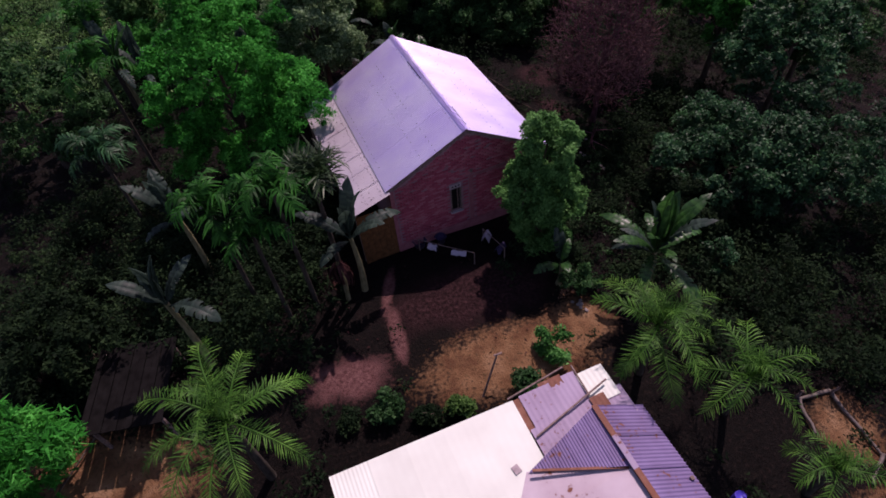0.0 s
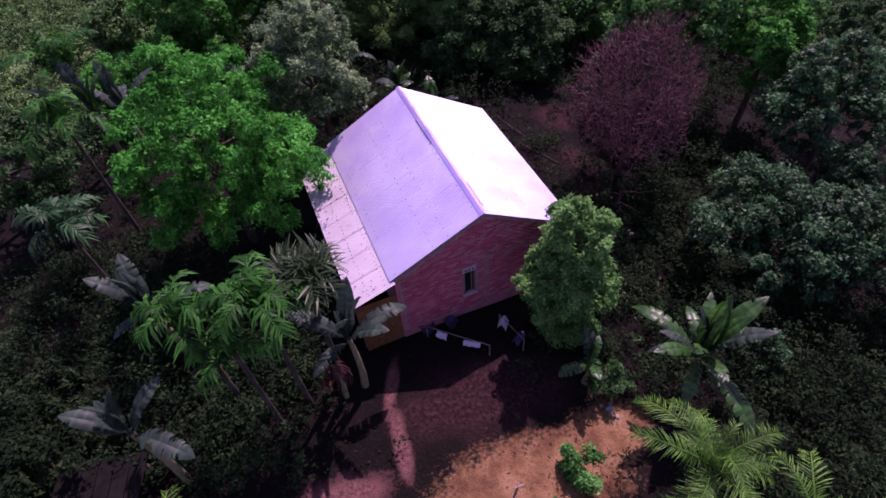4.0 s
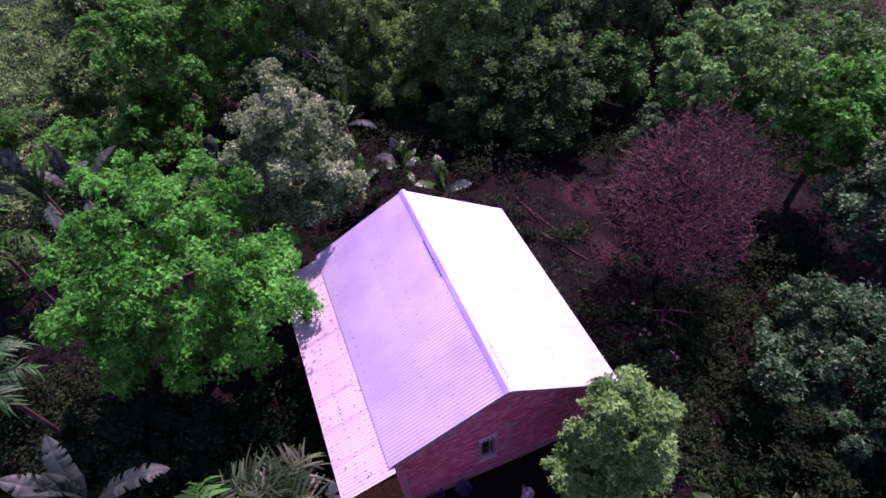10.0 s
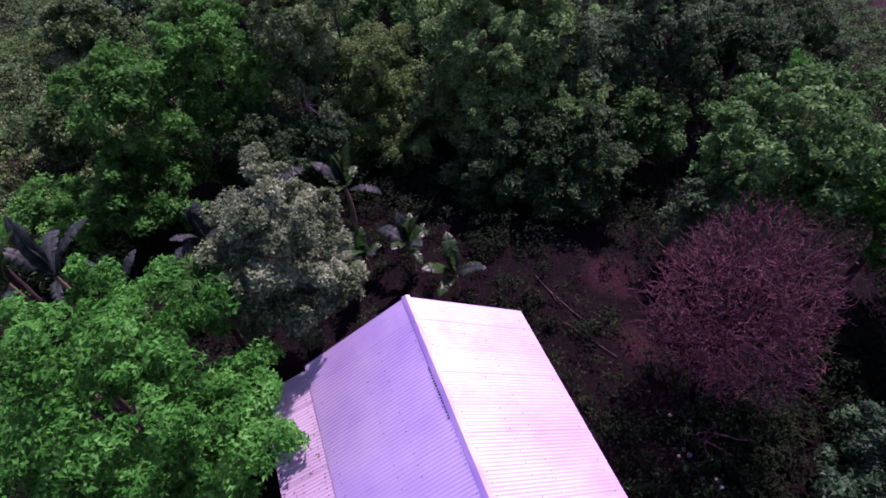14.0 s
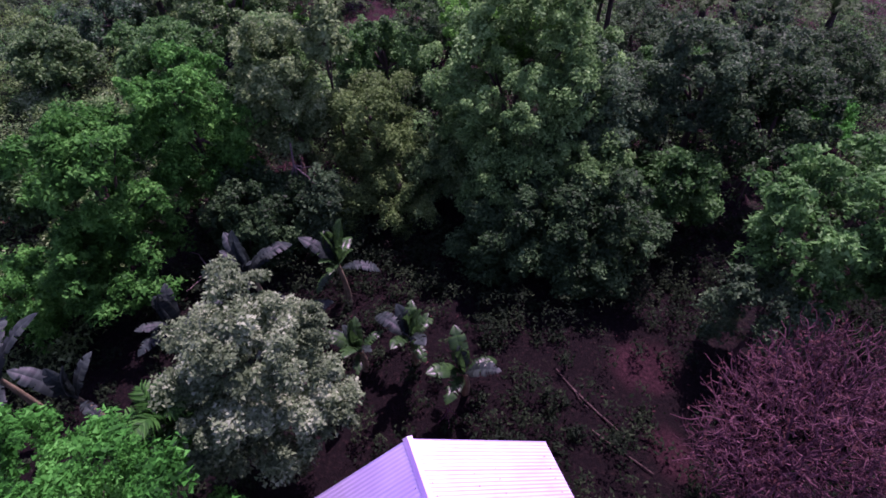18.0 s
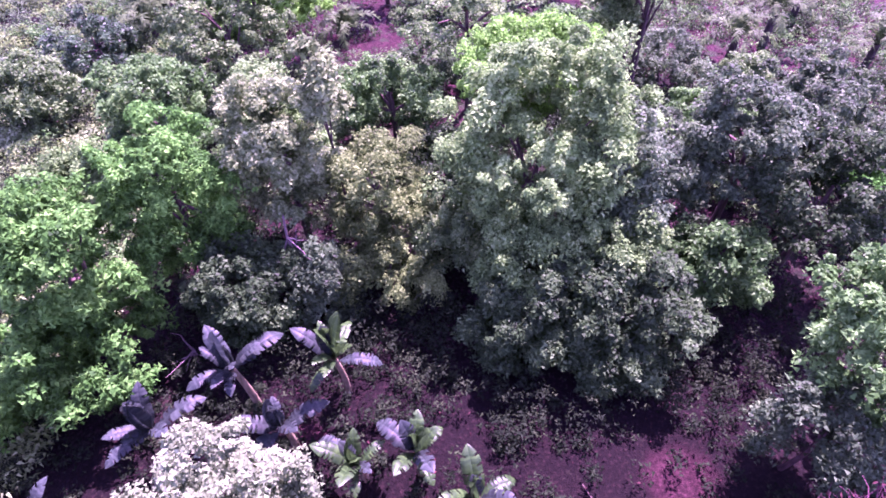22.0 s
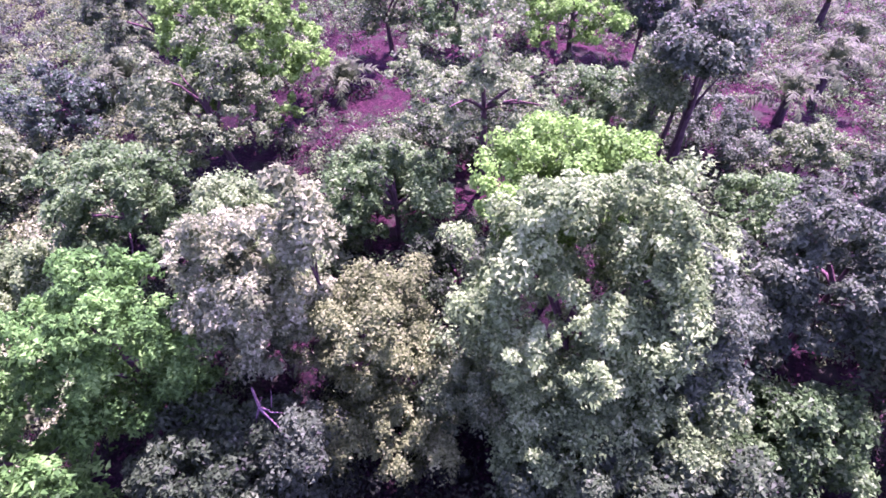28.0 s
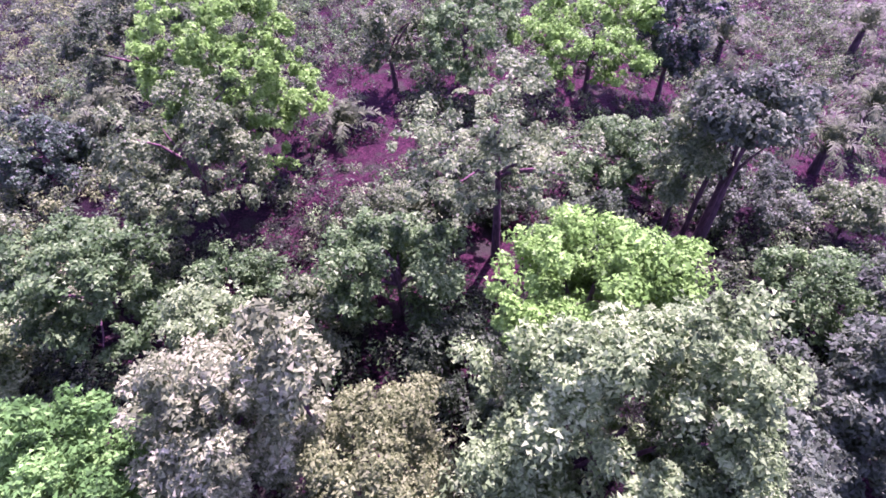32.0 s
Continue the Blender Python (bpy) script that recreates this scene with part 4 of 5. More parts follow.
for k, (x, y, z, length, kind, count, what) in enumerate((
    (6.4, 11.8, 1.4, 2.4, "banana", 20, "large banana plant with torn leaves beside the yard"),
    (-3.5, 12.1, 2.7, 1.9, "greybanana", 9, "banana plant with torn grey leaves at the path"),
    (3.4, 12.0, 0.9, 1.3, "banana", 5, "young banana plant under the slender tree"),
    (-15.0, 23.3, 3.0, 2.4, "banana", 6, "tall plant with broad upright green leaves"),
    (-14.4, 24.2, 2.2, 2.3, "greybanana", 7, "plant with purplish drooping broad leaves"),
    (-8.3, 9.3, 3.5, 1.8, "greybanana", 7, "banana plant with few upright leaves"),
    (-9.3, 13.2, 3.0, 1.9, "greybanana", 9, "banana plant with green and mauve grey leaves"),
    (-2.7, 25.8, 1.6, 1.45, "banana", 12, "banana plant behind the house"),
    (-1.1, 24.8, 1.2, 1.4, "banana", 9, "young banana plant behind the house"),
    (-4.3, 25.6, 1.2, 1.6, "banana", 11, "banana plant with broken leaves"),
    (-7.8, 27.6, 2.7, 1.6, "greybanana", 13, "banana plant with mauve grey leaves"),
    (-5.2, 28.3, 2.0, 1.8, "banana", 15, "leafy green banana plant"),
    (-10.2, 26.4, 1.4, 1.6, "greybanana", 9, "banana plant with a yellow leaf"),
    (-6.5, 26.5, 1.4, 1.5, "greybanana", 10, "low grey banana plant"),
    (-11.8, 23.6, 2.2, 1.7, "greybanana", 6, "banana plant with drooping leaves"),
)):
    banana("banana_plant", what, x, y, z, length, kind, 201 + 5 * k, count)


# ---- the leafless tree ----
def make_bare_tree(x, y, z, r, seed=77):
    rng = np.random.default_rng(seed)
    base = float(ground(x, y)) - 0.1
    ob = thing("bare_tree", pose(x, y, base), "dry leafless tree with a dense ball of purplish brown twigs", "tree")
    top = z - base
    s = np.linspace(0, 1, 6)
    v, f = tube(np.stack([0.1 * np.sin(3 * s), 0.05 * s, s * top], 1), 0.14 * (1.1 - 0.8 * s), 8)
    child("trunk", mesh_of("trunk", v, f, TWIG, True), ob)
    for k in range(14):
        d = unit(rng.normal(size=3) + [0, 0, 0.3])
        q = np.linspace(0, 1, 6)[:, None]
        a = np.array([0, 0, top * rng.uniform(0.3, 0.8)])
        e = d * np.asarray(r) * 0.85 + [0, 0, top]
        v, f = tube(a * (1 - q) + e * q + rng.normal(size=(6, 3)) * 0.1 * q, 0.05 * (1.1 - q[:, 0]), 5)
        child("limb", mesh_of("limb", v, f, TWIG, True), ob)
    n = 2800
    d = unit(rng.normal(size=(n, 3)))
    lump = 1 + 0.08 * np.sin(5 * d[:, 0]) + 0.08 * np.cos(6 * d[:, 1] + 2 * d[:, 2])
    p = d * (0.35 + 0.65 * rng.random(n) ** 0.45)[:, None] * lump[:, None] * np.asarray(r)
    way = unit(0.5 * d + 0.55 * rng.normal(size=(n, 3)) + [0, 0, 0.7])
    curl = unit(np.cross(way, rng.normal(size=(n, 3))))
    ln = rng.uniform(0.3, 0.75, n)[:, None]
    rows = [p + way * ln * t + curl * ln * 0.22 * np.sin(t * 3.2) for t in (0, 0.33, 0.66, 1.0)]
    vs = []
    for t, c in zip((0, 0.33, 0.66, 1.0), rows):
        w = 0.016 * (1 - 0.7 * t)
        third = np.cross(way, curl)
        for a in (0, 2.09, 4.19):
            vs.append(c + (curl * math.cos(a) + third * math.sin(a)) * w)
    v = np.stack(vs, 1).reshape(-1, 3)
    f = []
    for j in range(3):
        for a in range(3):
            b = (a + 1) % 3
            f.append([j * 3 + a, j * 3 + b, j * 3 + 3 + b, j * 3 + 3 + a])
    f = (np.array(f)[None] + (np.arange(n) * 12)[:, None, None]).reshape(-1, 4)
    child("twig_crown", mesh_of("twig_crown", v, f, TWIG), ob, Matrix.Translation((0, 0, top)))
    v, f = leaves(rng, rows[2] + 0.05 * rng.normal(size=(n, 3)), rng.normal(size=(n, 3)) + [0, 0, 0.5], 0.13, 0.4)
    child("dry_foliage", mesh_of("dry_foliage", v, f, LEAF["dry"]), ob, Matrix.Translation((0, 0, top)))


make_bare_tree(6.7, 21.9, 3.2, (2.15, 2.2, 2.85))


# ---- undergrowth ----
def open_ground(x, y):
    """How bare the ground is: 1 on the yard, the path and under the house, 0 in the thicket."""
    bare = np.zeros_like(x)
    for cx, cy, rx, ry, much in ((0.0, 9.5, 6.5, 3.2, 0.97), (-9.5, 6.0, 4.0, 2.2, 0.9), (-1.5, 12.5, 3.0, 2.2, 0.97), (11.5, 5.5, 3.5, 2.5, 0.9), (4.9, 19.0, 1.4, 3.0, 0.5),
                                (3.8, 25.6, 2.2, 1.3, 0.75), (-8.4, 53.0, 2.7, 6.5, 0.78), (14.5, 51.0, 3.5, 3.0, 0.7), (-17.5, 46.0, 3.0, 2.5, 0.6), (-3.0, 26.5, 3.0, 2.0, 0.35), (2.0, 6.0, 6.0, 3.0, 1.0), (4.0, 51.0, 3.0, 1.6, 0.6)):
        d = ((x - cx) / rx) ** 2 + ((y - cy) / ry) ** 2
        bare = np.maximum(bare, much * np.clip(1.6 - d, 0, 1))
    u = 0.927 * (x - 0.43) + 0.374 * (y - 14.98)
    v = -0.374 * (x - 0.43) + 0.927 * (y - 14.98)
    inside = (np.abs(u + 0.6) < 4.0) & (v > -1.2) & (v < 7.6)
    return np.where(inside, 1.0, bare)


def undergrowth(name, label, kind, seed, count, tall, leaf, per, dome, x0=-30, x1=28, y0=3, y1=72):
    rng = np.random.default_rng(seed)
    x, y = rng.uniform(x0, x1, count), rng.uniform(y0, y1, count)
    patch = 0.5 + 0.5 * np.sin(0.7 * x + seed) * np.cos(0.55 * y - seed) + 0.3 * np.sin(1.9 * x - 1.3 * y)
    keep = (rng.random(count) > open_ground(x, y)) & (rng.random(count) < 0.35 + 0.65 * patch)
    keep &= np.abs(x + 1.0 + 0.06 * y) < 0.8 * (np.minimum(y, 36) * 0.648 + 12.2) + 5.0
    for _, _, tx, ty, tz, tr, _, _ in TREES:
        keep &= ((x - tx) / tr[0]) ** 2 + ((y - ty) / tr[1]) ** 2 > 0.55
    x, y = x[keep], y[keep]
    z = ground(x, y) + tall * rng.random(len(x)) ** 1.6
    v, f = rosettes(rng, np.stack([x, y, z], 1), dome * (0.6 + 0.8 * rng.random(len(x))), per, leaf, 0.5, 0.45, 0.7)
    tagged(new(name, mesh_of(name, v, f, LEAF[kind])), label, "undergrowth", kind="stuff")


# near-black leaves carry the shade close to the house, lighter kinds grow beyond
undergrowth("undergrowth", "low thicket darkened as shade, covering the forest floor", "weeds", 1, 9000, 0.9, 0.13, 40, 0.36, y1=40)
undergrowth("undergrowth", "green thicket darkened as shade beside the yard", "weeds", 12, 1800, 1.3, 0.14, 44, 0.42, x0=-16, x1=-4.5, y0=9, y1=18)
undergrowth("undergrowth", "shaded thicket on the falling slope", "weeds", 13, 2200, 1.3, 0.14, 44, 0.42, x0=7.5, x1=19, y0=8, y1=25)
undergrowth("undergrowth", "green thicket darkened as shade under the trees", "weeds", 4, 4300, 1.2, 0.12, 44, 0.38, y0=27, y1=46)
undergrowth("undergrowth", "grey green shrubs covering the slope", "grey", 2, 4200, 1.1, 0.15, 52, 0.52, y0=33)
undergrowth("undergrowth", "fresh green weeds between the trees", "green", 3, 3600, 0.9, 0.14, 46, 0.46, y0=33)
undergrowth("undergrowth", "dark scrub on the far slope", "dark", 6, 6500, 0.9, 0.17, 44, 0.55, x0=-14, x1=40, y0=40, y1=86)
undergrowth("undergrowth", "pale scrub on the open hillside", "pale", 5, 3200, 0.6, 0.17, 44, 0.55, x0=-34, x1=-14, y0=25, y1=44)
undergrowth("undergrowth", "grey scrub on the far hillside", "mauve", 15, 3600, 0.6, 0.17, 44, 0.55, x0=-40, x1=-14, y0=44, y1=80)
undergrowth("undergrowth", "green scrub on the open hillside", "olive", 7, 4000, 0.8, 0.17, 40, 0.5, x0=-45, x1=-14, y0=26, y1=85)


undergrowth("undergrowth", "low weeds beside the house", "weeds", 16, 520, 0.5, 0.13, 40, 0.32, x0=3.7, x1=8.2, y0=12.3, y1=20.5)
undergrowth("undergrowth", "green tufts beside the house", "dark", 17, 150, 0.4, 0.12, 36, 0.26, x0=3.7, x1=8.2, y0=12.0, y1=21.0)


def make_litter():
    """Dry leaves strewn over the open soil."""
    rng = np.random.default_rng(8)
    n = 800
    x, y = rng.uniform(-14, 12, n), rng.uniform(9, 34, n)
    keep = open_ground(x, y) > 0.25
    x, y = x[keep], y[keep]
    at = np.stack([x, y, ground(x, y) + 0.05 + 0.04 * rng.random(len(x))], 1)
    v, f = leaves(rng, at, rng.normal(size=(len(x), 3)) * 0.5 + [0, 0, 1], 0.13, 0.45)
    tagged(new("leaf_litter", mesh_of("leaf_litter", v, f, LEAF["dry"])), "dry reddish leaves strewn over the soil", "leaf litter", kind="stuff")


make_litter()


# ---- tin-roofed shed at the yard ----
SHED = Matrix(((0.927, -0.374, 0, 1.01), (0.374, 0.927, 0, 6.73), (0, 0, 1, 0), (0, 0, 0, 1)))


def make_shed():
    ob = thing("shed", SHED, "low shed with white, mauve and rusty corrugated sheets", "shed")
    roof = child("roof", None, ob, None, "patched roof of mixed corrugated sheets")

    def sheet(a, b, c, d, mat, pitch=0.09, depth=0.012, label=""):
        tagged(child("roof_sheet", sheet_mesh("roof_sheet", a, b, c, d, mat, pitch, depth), roof), label)

    # white painted part
    for k in range(5):
        u0, u1 = -5.0 + k * 1.03, -5.0 + (k + 1) * 1.03
        z = 0.003 * (k % 2)
        w = 0.15 - 0.03 * k
        sheet((u0, w, 1.50 + z), (u1, w - 0.03, 1.50 + z), (u1, -3.6, 1.30 + z), (u0, -3.6, 1.30 + z), WHITESHEET, 0.2 if k else 0.1, 0.0010 if k else 0.006, "white painted sheet")
    # mauve and rusty sheets beside it
    for k, (u0, u1, v0, v1, z, mat) in enumerate(((0.14, 0.55, 0.02, -0.95, 1.39, RUST), (0.36, 1.30, 0.06, -1.55, 1.42, MAUVE), (1.20, 2.10, 0.10, -1.3, 1.40, MAUVE), (1.0, 1.7, 0.16, -0.12, 1.43, RUST),
                                                  (0.2, 1.1, -0.9, -1.85, 1.40, MAUVE), (2.02, 2.95, -0.02, -1.0, 1.36, WHITESHEET), (2.0, 3.1, -0.75, -1.6, 1.30, MAUVE), (2.05, 2.5, -0.8, -1.25, 1.42, RUST))):
        sheet((u0, v0, z + 0.02), (u1, v0, z + 0.02), (u1, v1, z - 0.02), (u0, v1, z - 0.02), mat, 0.15, 0.006)
    # hipped part: ridge, slope, dormer face
    for k in range(4):
        v0, v1 = -1.13 - k * 0.9, -1.13 - (k + 1) * 0.9 - 0.03
        z = 0.005 * (k % 2)
        sheet((1.93, v1, 1.75 + z), (1.93, v0, 1.75 + z), (3.34, v0 - 0.36, 1.18 + z), (3.34, v1 - 0.36, 1.18 + z), MAUVEDARK, 0.10, 0.018, "ribbed dark mauve sheet")
        part("ridge_cap", box(bmesh.new(), (0.16, 0.92, 0.03), (1.93, (v0 + v1) / 2, 1.78 + z), 0.0, 0.008), RUST if k % 2 == 0 else MAUVE, roof, "rusty ridge cap")
    for k in range(6):
        a0, a1 = k / 6, (k + 1) / 6
        p = lambda t: (1.95 - 2.34 * t, -1.13 - 0.72 * t, 1.74 - 0.30 * t)
        q = lambda t: (1.90 - 2.29 * t, -2.83 + 0.98 * t, 1.70 - 0.26 * t)
        z = 0.004 * (k % 2)
        sheet(*[tuple(Vector(w) + Vector((0, 0, z))) for w in (p(a0), p(a1), q(a1), q(a0))], MAUVEDARK, 0.08, 0.016, "ribbed dark mauve sheet")
    for k in range(3):
        v0, v1 = -2.86 - k * 0.75, -2.86 - (k + 1) * 0.75 - 0.03
        sheet((1.88, v1, 1.66), (1.88, v0, 1.66), (-1.6 if k else -0.45, v0, 1.34 + 0.11 * (not k)), (-1.6, v1, 1.34), MAUVE if k % 2 else PINKSHEET, 0.2, 0.0015)
    sheet((1.9, -2.80, 1.60), (-0.42, -1.80, 1.40), (-1.4, -2.95, 1.35), (1.88, -2.95, 1.58), PINKSHEET, 0.2, 0.0015)
    part("hip_flashing", box(bmesh.new(), (2.35, 0.07, 0.03), (0.76, -2.35, 1.62), -0.40, 0.006), RUST, roof, "rusty flashing")
    # loose poles and a patch on the roof
    for a, b in (((0.25, -1.15, 1.47), (2.75, -0.55, 1.52)), ((0.05, 0.10, 1.46), (1.9, 0.30, 1.47)), ((2.15, 0.25, 1.44), (2.1, -0.75, 1.47))):
        q = np.linspace(0, 1, 4)[:, None]
        v, f = tube(np.array(a) * (1 - q) + np.array(b) * q, [0.028] * 4, 7)
        child("pole", mesh_of("pole", v, f, WOOD, True), roof, None, "weathered wooden pole")
    part("patch", box(bmesh.new(), (0.19, 0.22, 0.015), (-0.62, -1.65, 1.425), 0.2, 0.004), CONCRETE, roof, "small grey roof patch")
    # board walls and posts
    for k in range(22):
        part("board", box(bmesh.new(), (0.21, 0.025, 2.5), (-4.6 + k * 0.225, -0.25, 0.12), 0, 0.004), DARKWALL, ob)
    for u, v in ((-4.8, -0.3), (0.0, -0.3), (2.8, -0.4), (3.2, -3.6), (-4.8, -3.4)):
        part("post", box(bmesh.new(), (0.1, 0.1, 2.6), (u, v, 0.02), 0, 0.008), WOOD, ob)


make_shed()


def make_dark_shelter():
    """A low plank roof on posts in the shade."""
    ob = thing("plank_shelter", pose(-10.1, 8.2, -0.45, 0, 0, 8), "low shelter with a near-black plank roof", "shelter")
    for k in range(11):
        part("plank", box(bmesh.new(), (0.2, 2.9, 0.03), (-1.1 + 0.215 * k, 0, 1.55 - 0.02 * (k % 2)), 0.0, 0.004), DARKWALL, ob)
    for x in (-1.0, 1.0):
        for y in (-1.2, 1.2):
            part("post", box(bmesh.new(), (0.09, 0.09, 1.65), (x, y, 0.7), 0, 0.006), WOOD, ob)


make_dark_shelter()


# ---- yard things ----
def log(name, label, a, b, radius, mat=WOOD, category="log", group=""):
    a, b = Vector(a), Vector(b)
    q = np.linspace(0, 1, 5)[:, None]
    rng = np.random.default_rng(int(abs(a.x * 100 + b.y * 37)))
    line = np.array(b - a) * q + rng.normal(size=(5, 3)) * 0.02
    v, f = tube(line, radius * (1.1 - 0.35 * q[:, 0]), 7)
    ob = new(name, mesh_of(name, v, f, mat, True))
    ob.matrix_basis = Matrix.Translation(a)
    return tagged(ob, label, category, group)


def g(x, y, up=0.0):
    return (x, y, float(ground(x, y)) + up)


def make_pole():
    ob = thing("clothes_pole", pose(*g(0.4, 7.75, -0.05)), "leaning wooden pole with a short crosspiece", "pole")
    q = np.linspace(0, 1, 4)[:, None]
    v, f = tube(np.array([0.5, 0.75, 1.25]) * q, [0.035, 0.033, 0.03, 0.027], 7)
    child("pole", mesh_of("pole", v, f, WOOD, True), ob)
    part("crosspiece", box(bmesh.new(), (0.26, 0.05, 0.05), (0.52, 0.75, 1.23), 0.3, 0.006), WOOD, ob)


make_pole()
for a, b in ((g(11.5, 7.8, 0.06), g(12.3, 6.0, 0.06)), (g(11.5, 7.9, 0.06), g(10.3, 7.7, 0.06)), (g(12.3, 6.0, 0.07), g(11.6, 5.2, 0.07)), (g(10.3, 7.7, 0.07), g(10.4, 6.6, 0.07))):
    log("fence_log", "low weathered log edging a sandy plot", a, b, 0.06, BRANCH, "fence", "plot edging")
for x, y in ((11.5, 7.85), (12.35, 5.95), (10.3, 7.75)):
    log("fence_post", "short wooden post of the plot edging", g(x, y, -0.1), g(x + 0.03, y, 0.5), 0.05, WOOD, "post", "plot posts")
for k, (a, b, r) in enumerate(((g(2.2, 24.9, 0.08), g(3.6, 23.4, 0.1), 0.05), (g(2.6, 23.6, 0.06), g(4.2, 22.4, 0.08), 0.04), (g(1.8, 25.6, 0.05), g(2.6, 24.2, 0.1), 0.03), (g(-10.8, 9.0, 0.1), g(-12.4, 4.6, 0.25), 0.06))):
    log("fallen_branch", "fallen dead branch on the soil", a, b, r * 0.6, BARK, "branch", "fallen branches")


def make_snag(name, label, x, y, z, seed, size=1.0, mat=BRANCH):
    """A dead branching stem."""
    rng = np.random.default_rng(seed)
    base = float(ground(x, y)) - 0.05
    ob = thing(name, pose(x, y, base), label, "dead branch")
    h = z - base
    q = np.linspace(0, 1, 6)[:, None]
    line = np.array([0.15, -0.1, h]) * q + rng.normal(size=(6, 3)) * 0.05 * q
    v, f = tube(line, 0.055 * size * (1.1 - 0.7 * q[:, 0]), 7)
    child("stem", mesh_of("stem", v, f, mat, True), ob)
    for k in range(6):
        a = line[rng.integers(3, 6)]
        d = unit(rng.normal(size=3) + [0, -0.2, 0.3]) * rng.uniform(0.5, 1.1) * size
        v, f = tube(a + d * q + rng.normal(size=(6, 3)) * 0.04 * q, 0.025 * size * (1.1 - 0.9 * q[:, 0]), 5)
        child("twig", mesh_of("twig", v, f, mat, True), ob)


make_snag("snag", "pale dead branching stem among the bushes", -3.3, 33.6, 1.9, 5)
make_snag("snag", "bare crooked stem at the wood's edge", -7.1, 31.9, 4.2, 6, 1.2)
make_snag("snag", "reddish dead stem behind the house", -1.7, 24.1, 0.7, 7, 0.7, TWIG)
make_snag("snag", "tangle of dry stems under the tree", -10.4, 29.3, 1.0, 8, 1.2)
make_snag("snag", "dry stems at the foot of the bare tree", 6.0, 19.6, 0.5, 9, 1.0, TWIG)

for k in range(16):
    rng_ = random.Random(40 + k)
    near = k < 6
    x, y = (5.9 + rng_.uniform(-0.5, 0.6), 19.6 + rng_.uniform(-1.3, 1.0)) if not near else (4.1 + rng_.uniform(-0.35, 0.35), 11.1 + rng_.uniform(-0.25, 0.25))
    bm = bmesh.new()
    bmesh.ops.create_icosphere(bm, subdivisions=2, radius=1)
    for v in bm.verts:
        v.co *= 1 + 0.25 * noise.noise(v.co * 1.7 + Vector((k, 0, 0)))
    size = rng_.uniform(0.06, 0.13)
    bmesh.ops.scale(bm, vec=(size, size * 0.8, size * 0.55), verts=bm.verts)
    me = bpy.data.meshes.new("stone")
    bm.to_mesh(me)
    bm.free()
    me.materials.append(STONE)
    ob = new("stone", me)
    ob.matrix_basis = pose(*g(x, y, size * 0.3), 0, 0, 60 * k)
    tagged(ob, "pale rough stone lying on the soil", "stone", "pale stones")


def make_barrel(x, y, r, h, label):
    ob = thing("barrel", pose(*g(x, y, 0.0)), label, "barrel")
    bm = bmesh.new()
    prof = ((0.0, 0.0), (r * 0.9, 0.0), (r, 0.06 * h), (r, 0.3 * h), (r * 1.03, 0.33 * h), (r, 0.36 * h), (r, 0.64 * h), (r * 1.03, 0.67 * h), (r, 0.7 * h), (r, 0.95 * h), (r * 0.93, h), (r * 0.9, 0.97 * h), (0, 0.97 * h))
    n = 20
    rows = [[bm.verts.new((q * math.cos(6.2832 * k / n), q * math.sin(6.2832 * k / n), z)) for k in range(n)] for q, z in prof if q > 0]
    for a, b in zip(rows, rows[1:]):
        for k in range(n):
            bm.faces.new((a[k], a[(k + 1) % n], b[(k + 1) % n], b[k]))
    bm.faces.new(rows[-1])
    part("body", bm, BLUE, ob, "", True)
    part("cap", box(bmesh.new(), (0.07, 0.07, 0.03), (r * 0.5, 0, h), 0, 0.01), BLUE, ob)


def make_marker(x, y, h):
    ob = thing("marker_post", pose(*g(x, y, -0.05)), "thin wooden post with a blue plastic cap", "post")
    v, f = tube(np.array([[0, 0, 0], [0.02, 0, h * 0.5], [0.0, 0.03, h]]), [0.03, 0.027, 0.024], 7)
    child("post", mesh_of("post", v, f, WOOD, True), ob)
    part("cap", box(bmesh.new(), (0.11, 0.11, 0.14), (0, 0.03, h + 0.03), 0.2, 0.02), BLUE, ob, "blue plastic cap")


make_marker(-13.6, 9.4, 1.3)
make_barrel(7.3, 4.75, 0.16, 0.5, "blue plastic barrel beside the shed")


def cloth(name, label, x, y, z, w, d, turn, mat, seed):
    """A crumpled cloth hung over a low rail."""
    rng = np.random.default_rng(seed)
    n = 12
    s, t = np.meshgrid(np.linspace(-1, 1, n), np.linspace(-1, 1, n))
    h = -0.5 * d * np.abs(t) ** 1.3 + 0.035 * np.sin(5 * s + seed) * np.cos(4 * t) + 0.02 * rng.normal(size=s.shape)
    v = np.stack([s * w / 2, t * d * 0.25, h], -1).reshape(-1, 3)
    i = (np.arange(n - 1)[:, None] * n + np.arange(n - 1)[None]).ravel()
    f = np.stack([i, i + 1, i + n + 1, i + n], 1)
    v2 = v - [0, 0, 0.006]
    ob = new(name, mesh_of(name, np.concatenate([v, v2]), np.concatenate([f, f[:, ::-1] + len(v)]), mat, True))
    ob.matrix_basis = pose(x, y, z, 0, 0, turn)
    tagged(ob, label, "cloth", "laundry in front of the house")
for k, (x, y, z, w, d, turn, mat, what) in enumerate((
    (-1.0, 13.5, 0.55, 0.36, 0.4, -25, CLOTH, "crumpled white cloth hung low to dry"),
    (-0.05, 13.15, 0.5, 0.55, 0.34, -12, CLOTH, "long white cloth hung low to dry"),
    (1.0, 13.85, 0.6, 0.4, 0.6, 70, CLOTH, "twisted white cloth beside the tree"),
    (1.45, 13.3, 0.5, 0.5, 0.5, 50, DARKCLOTH, "dark blue cloth beside the tree"),
)):
    cloth("cloth", what, x, y, z, w, d, turn, mat, 3 + k)


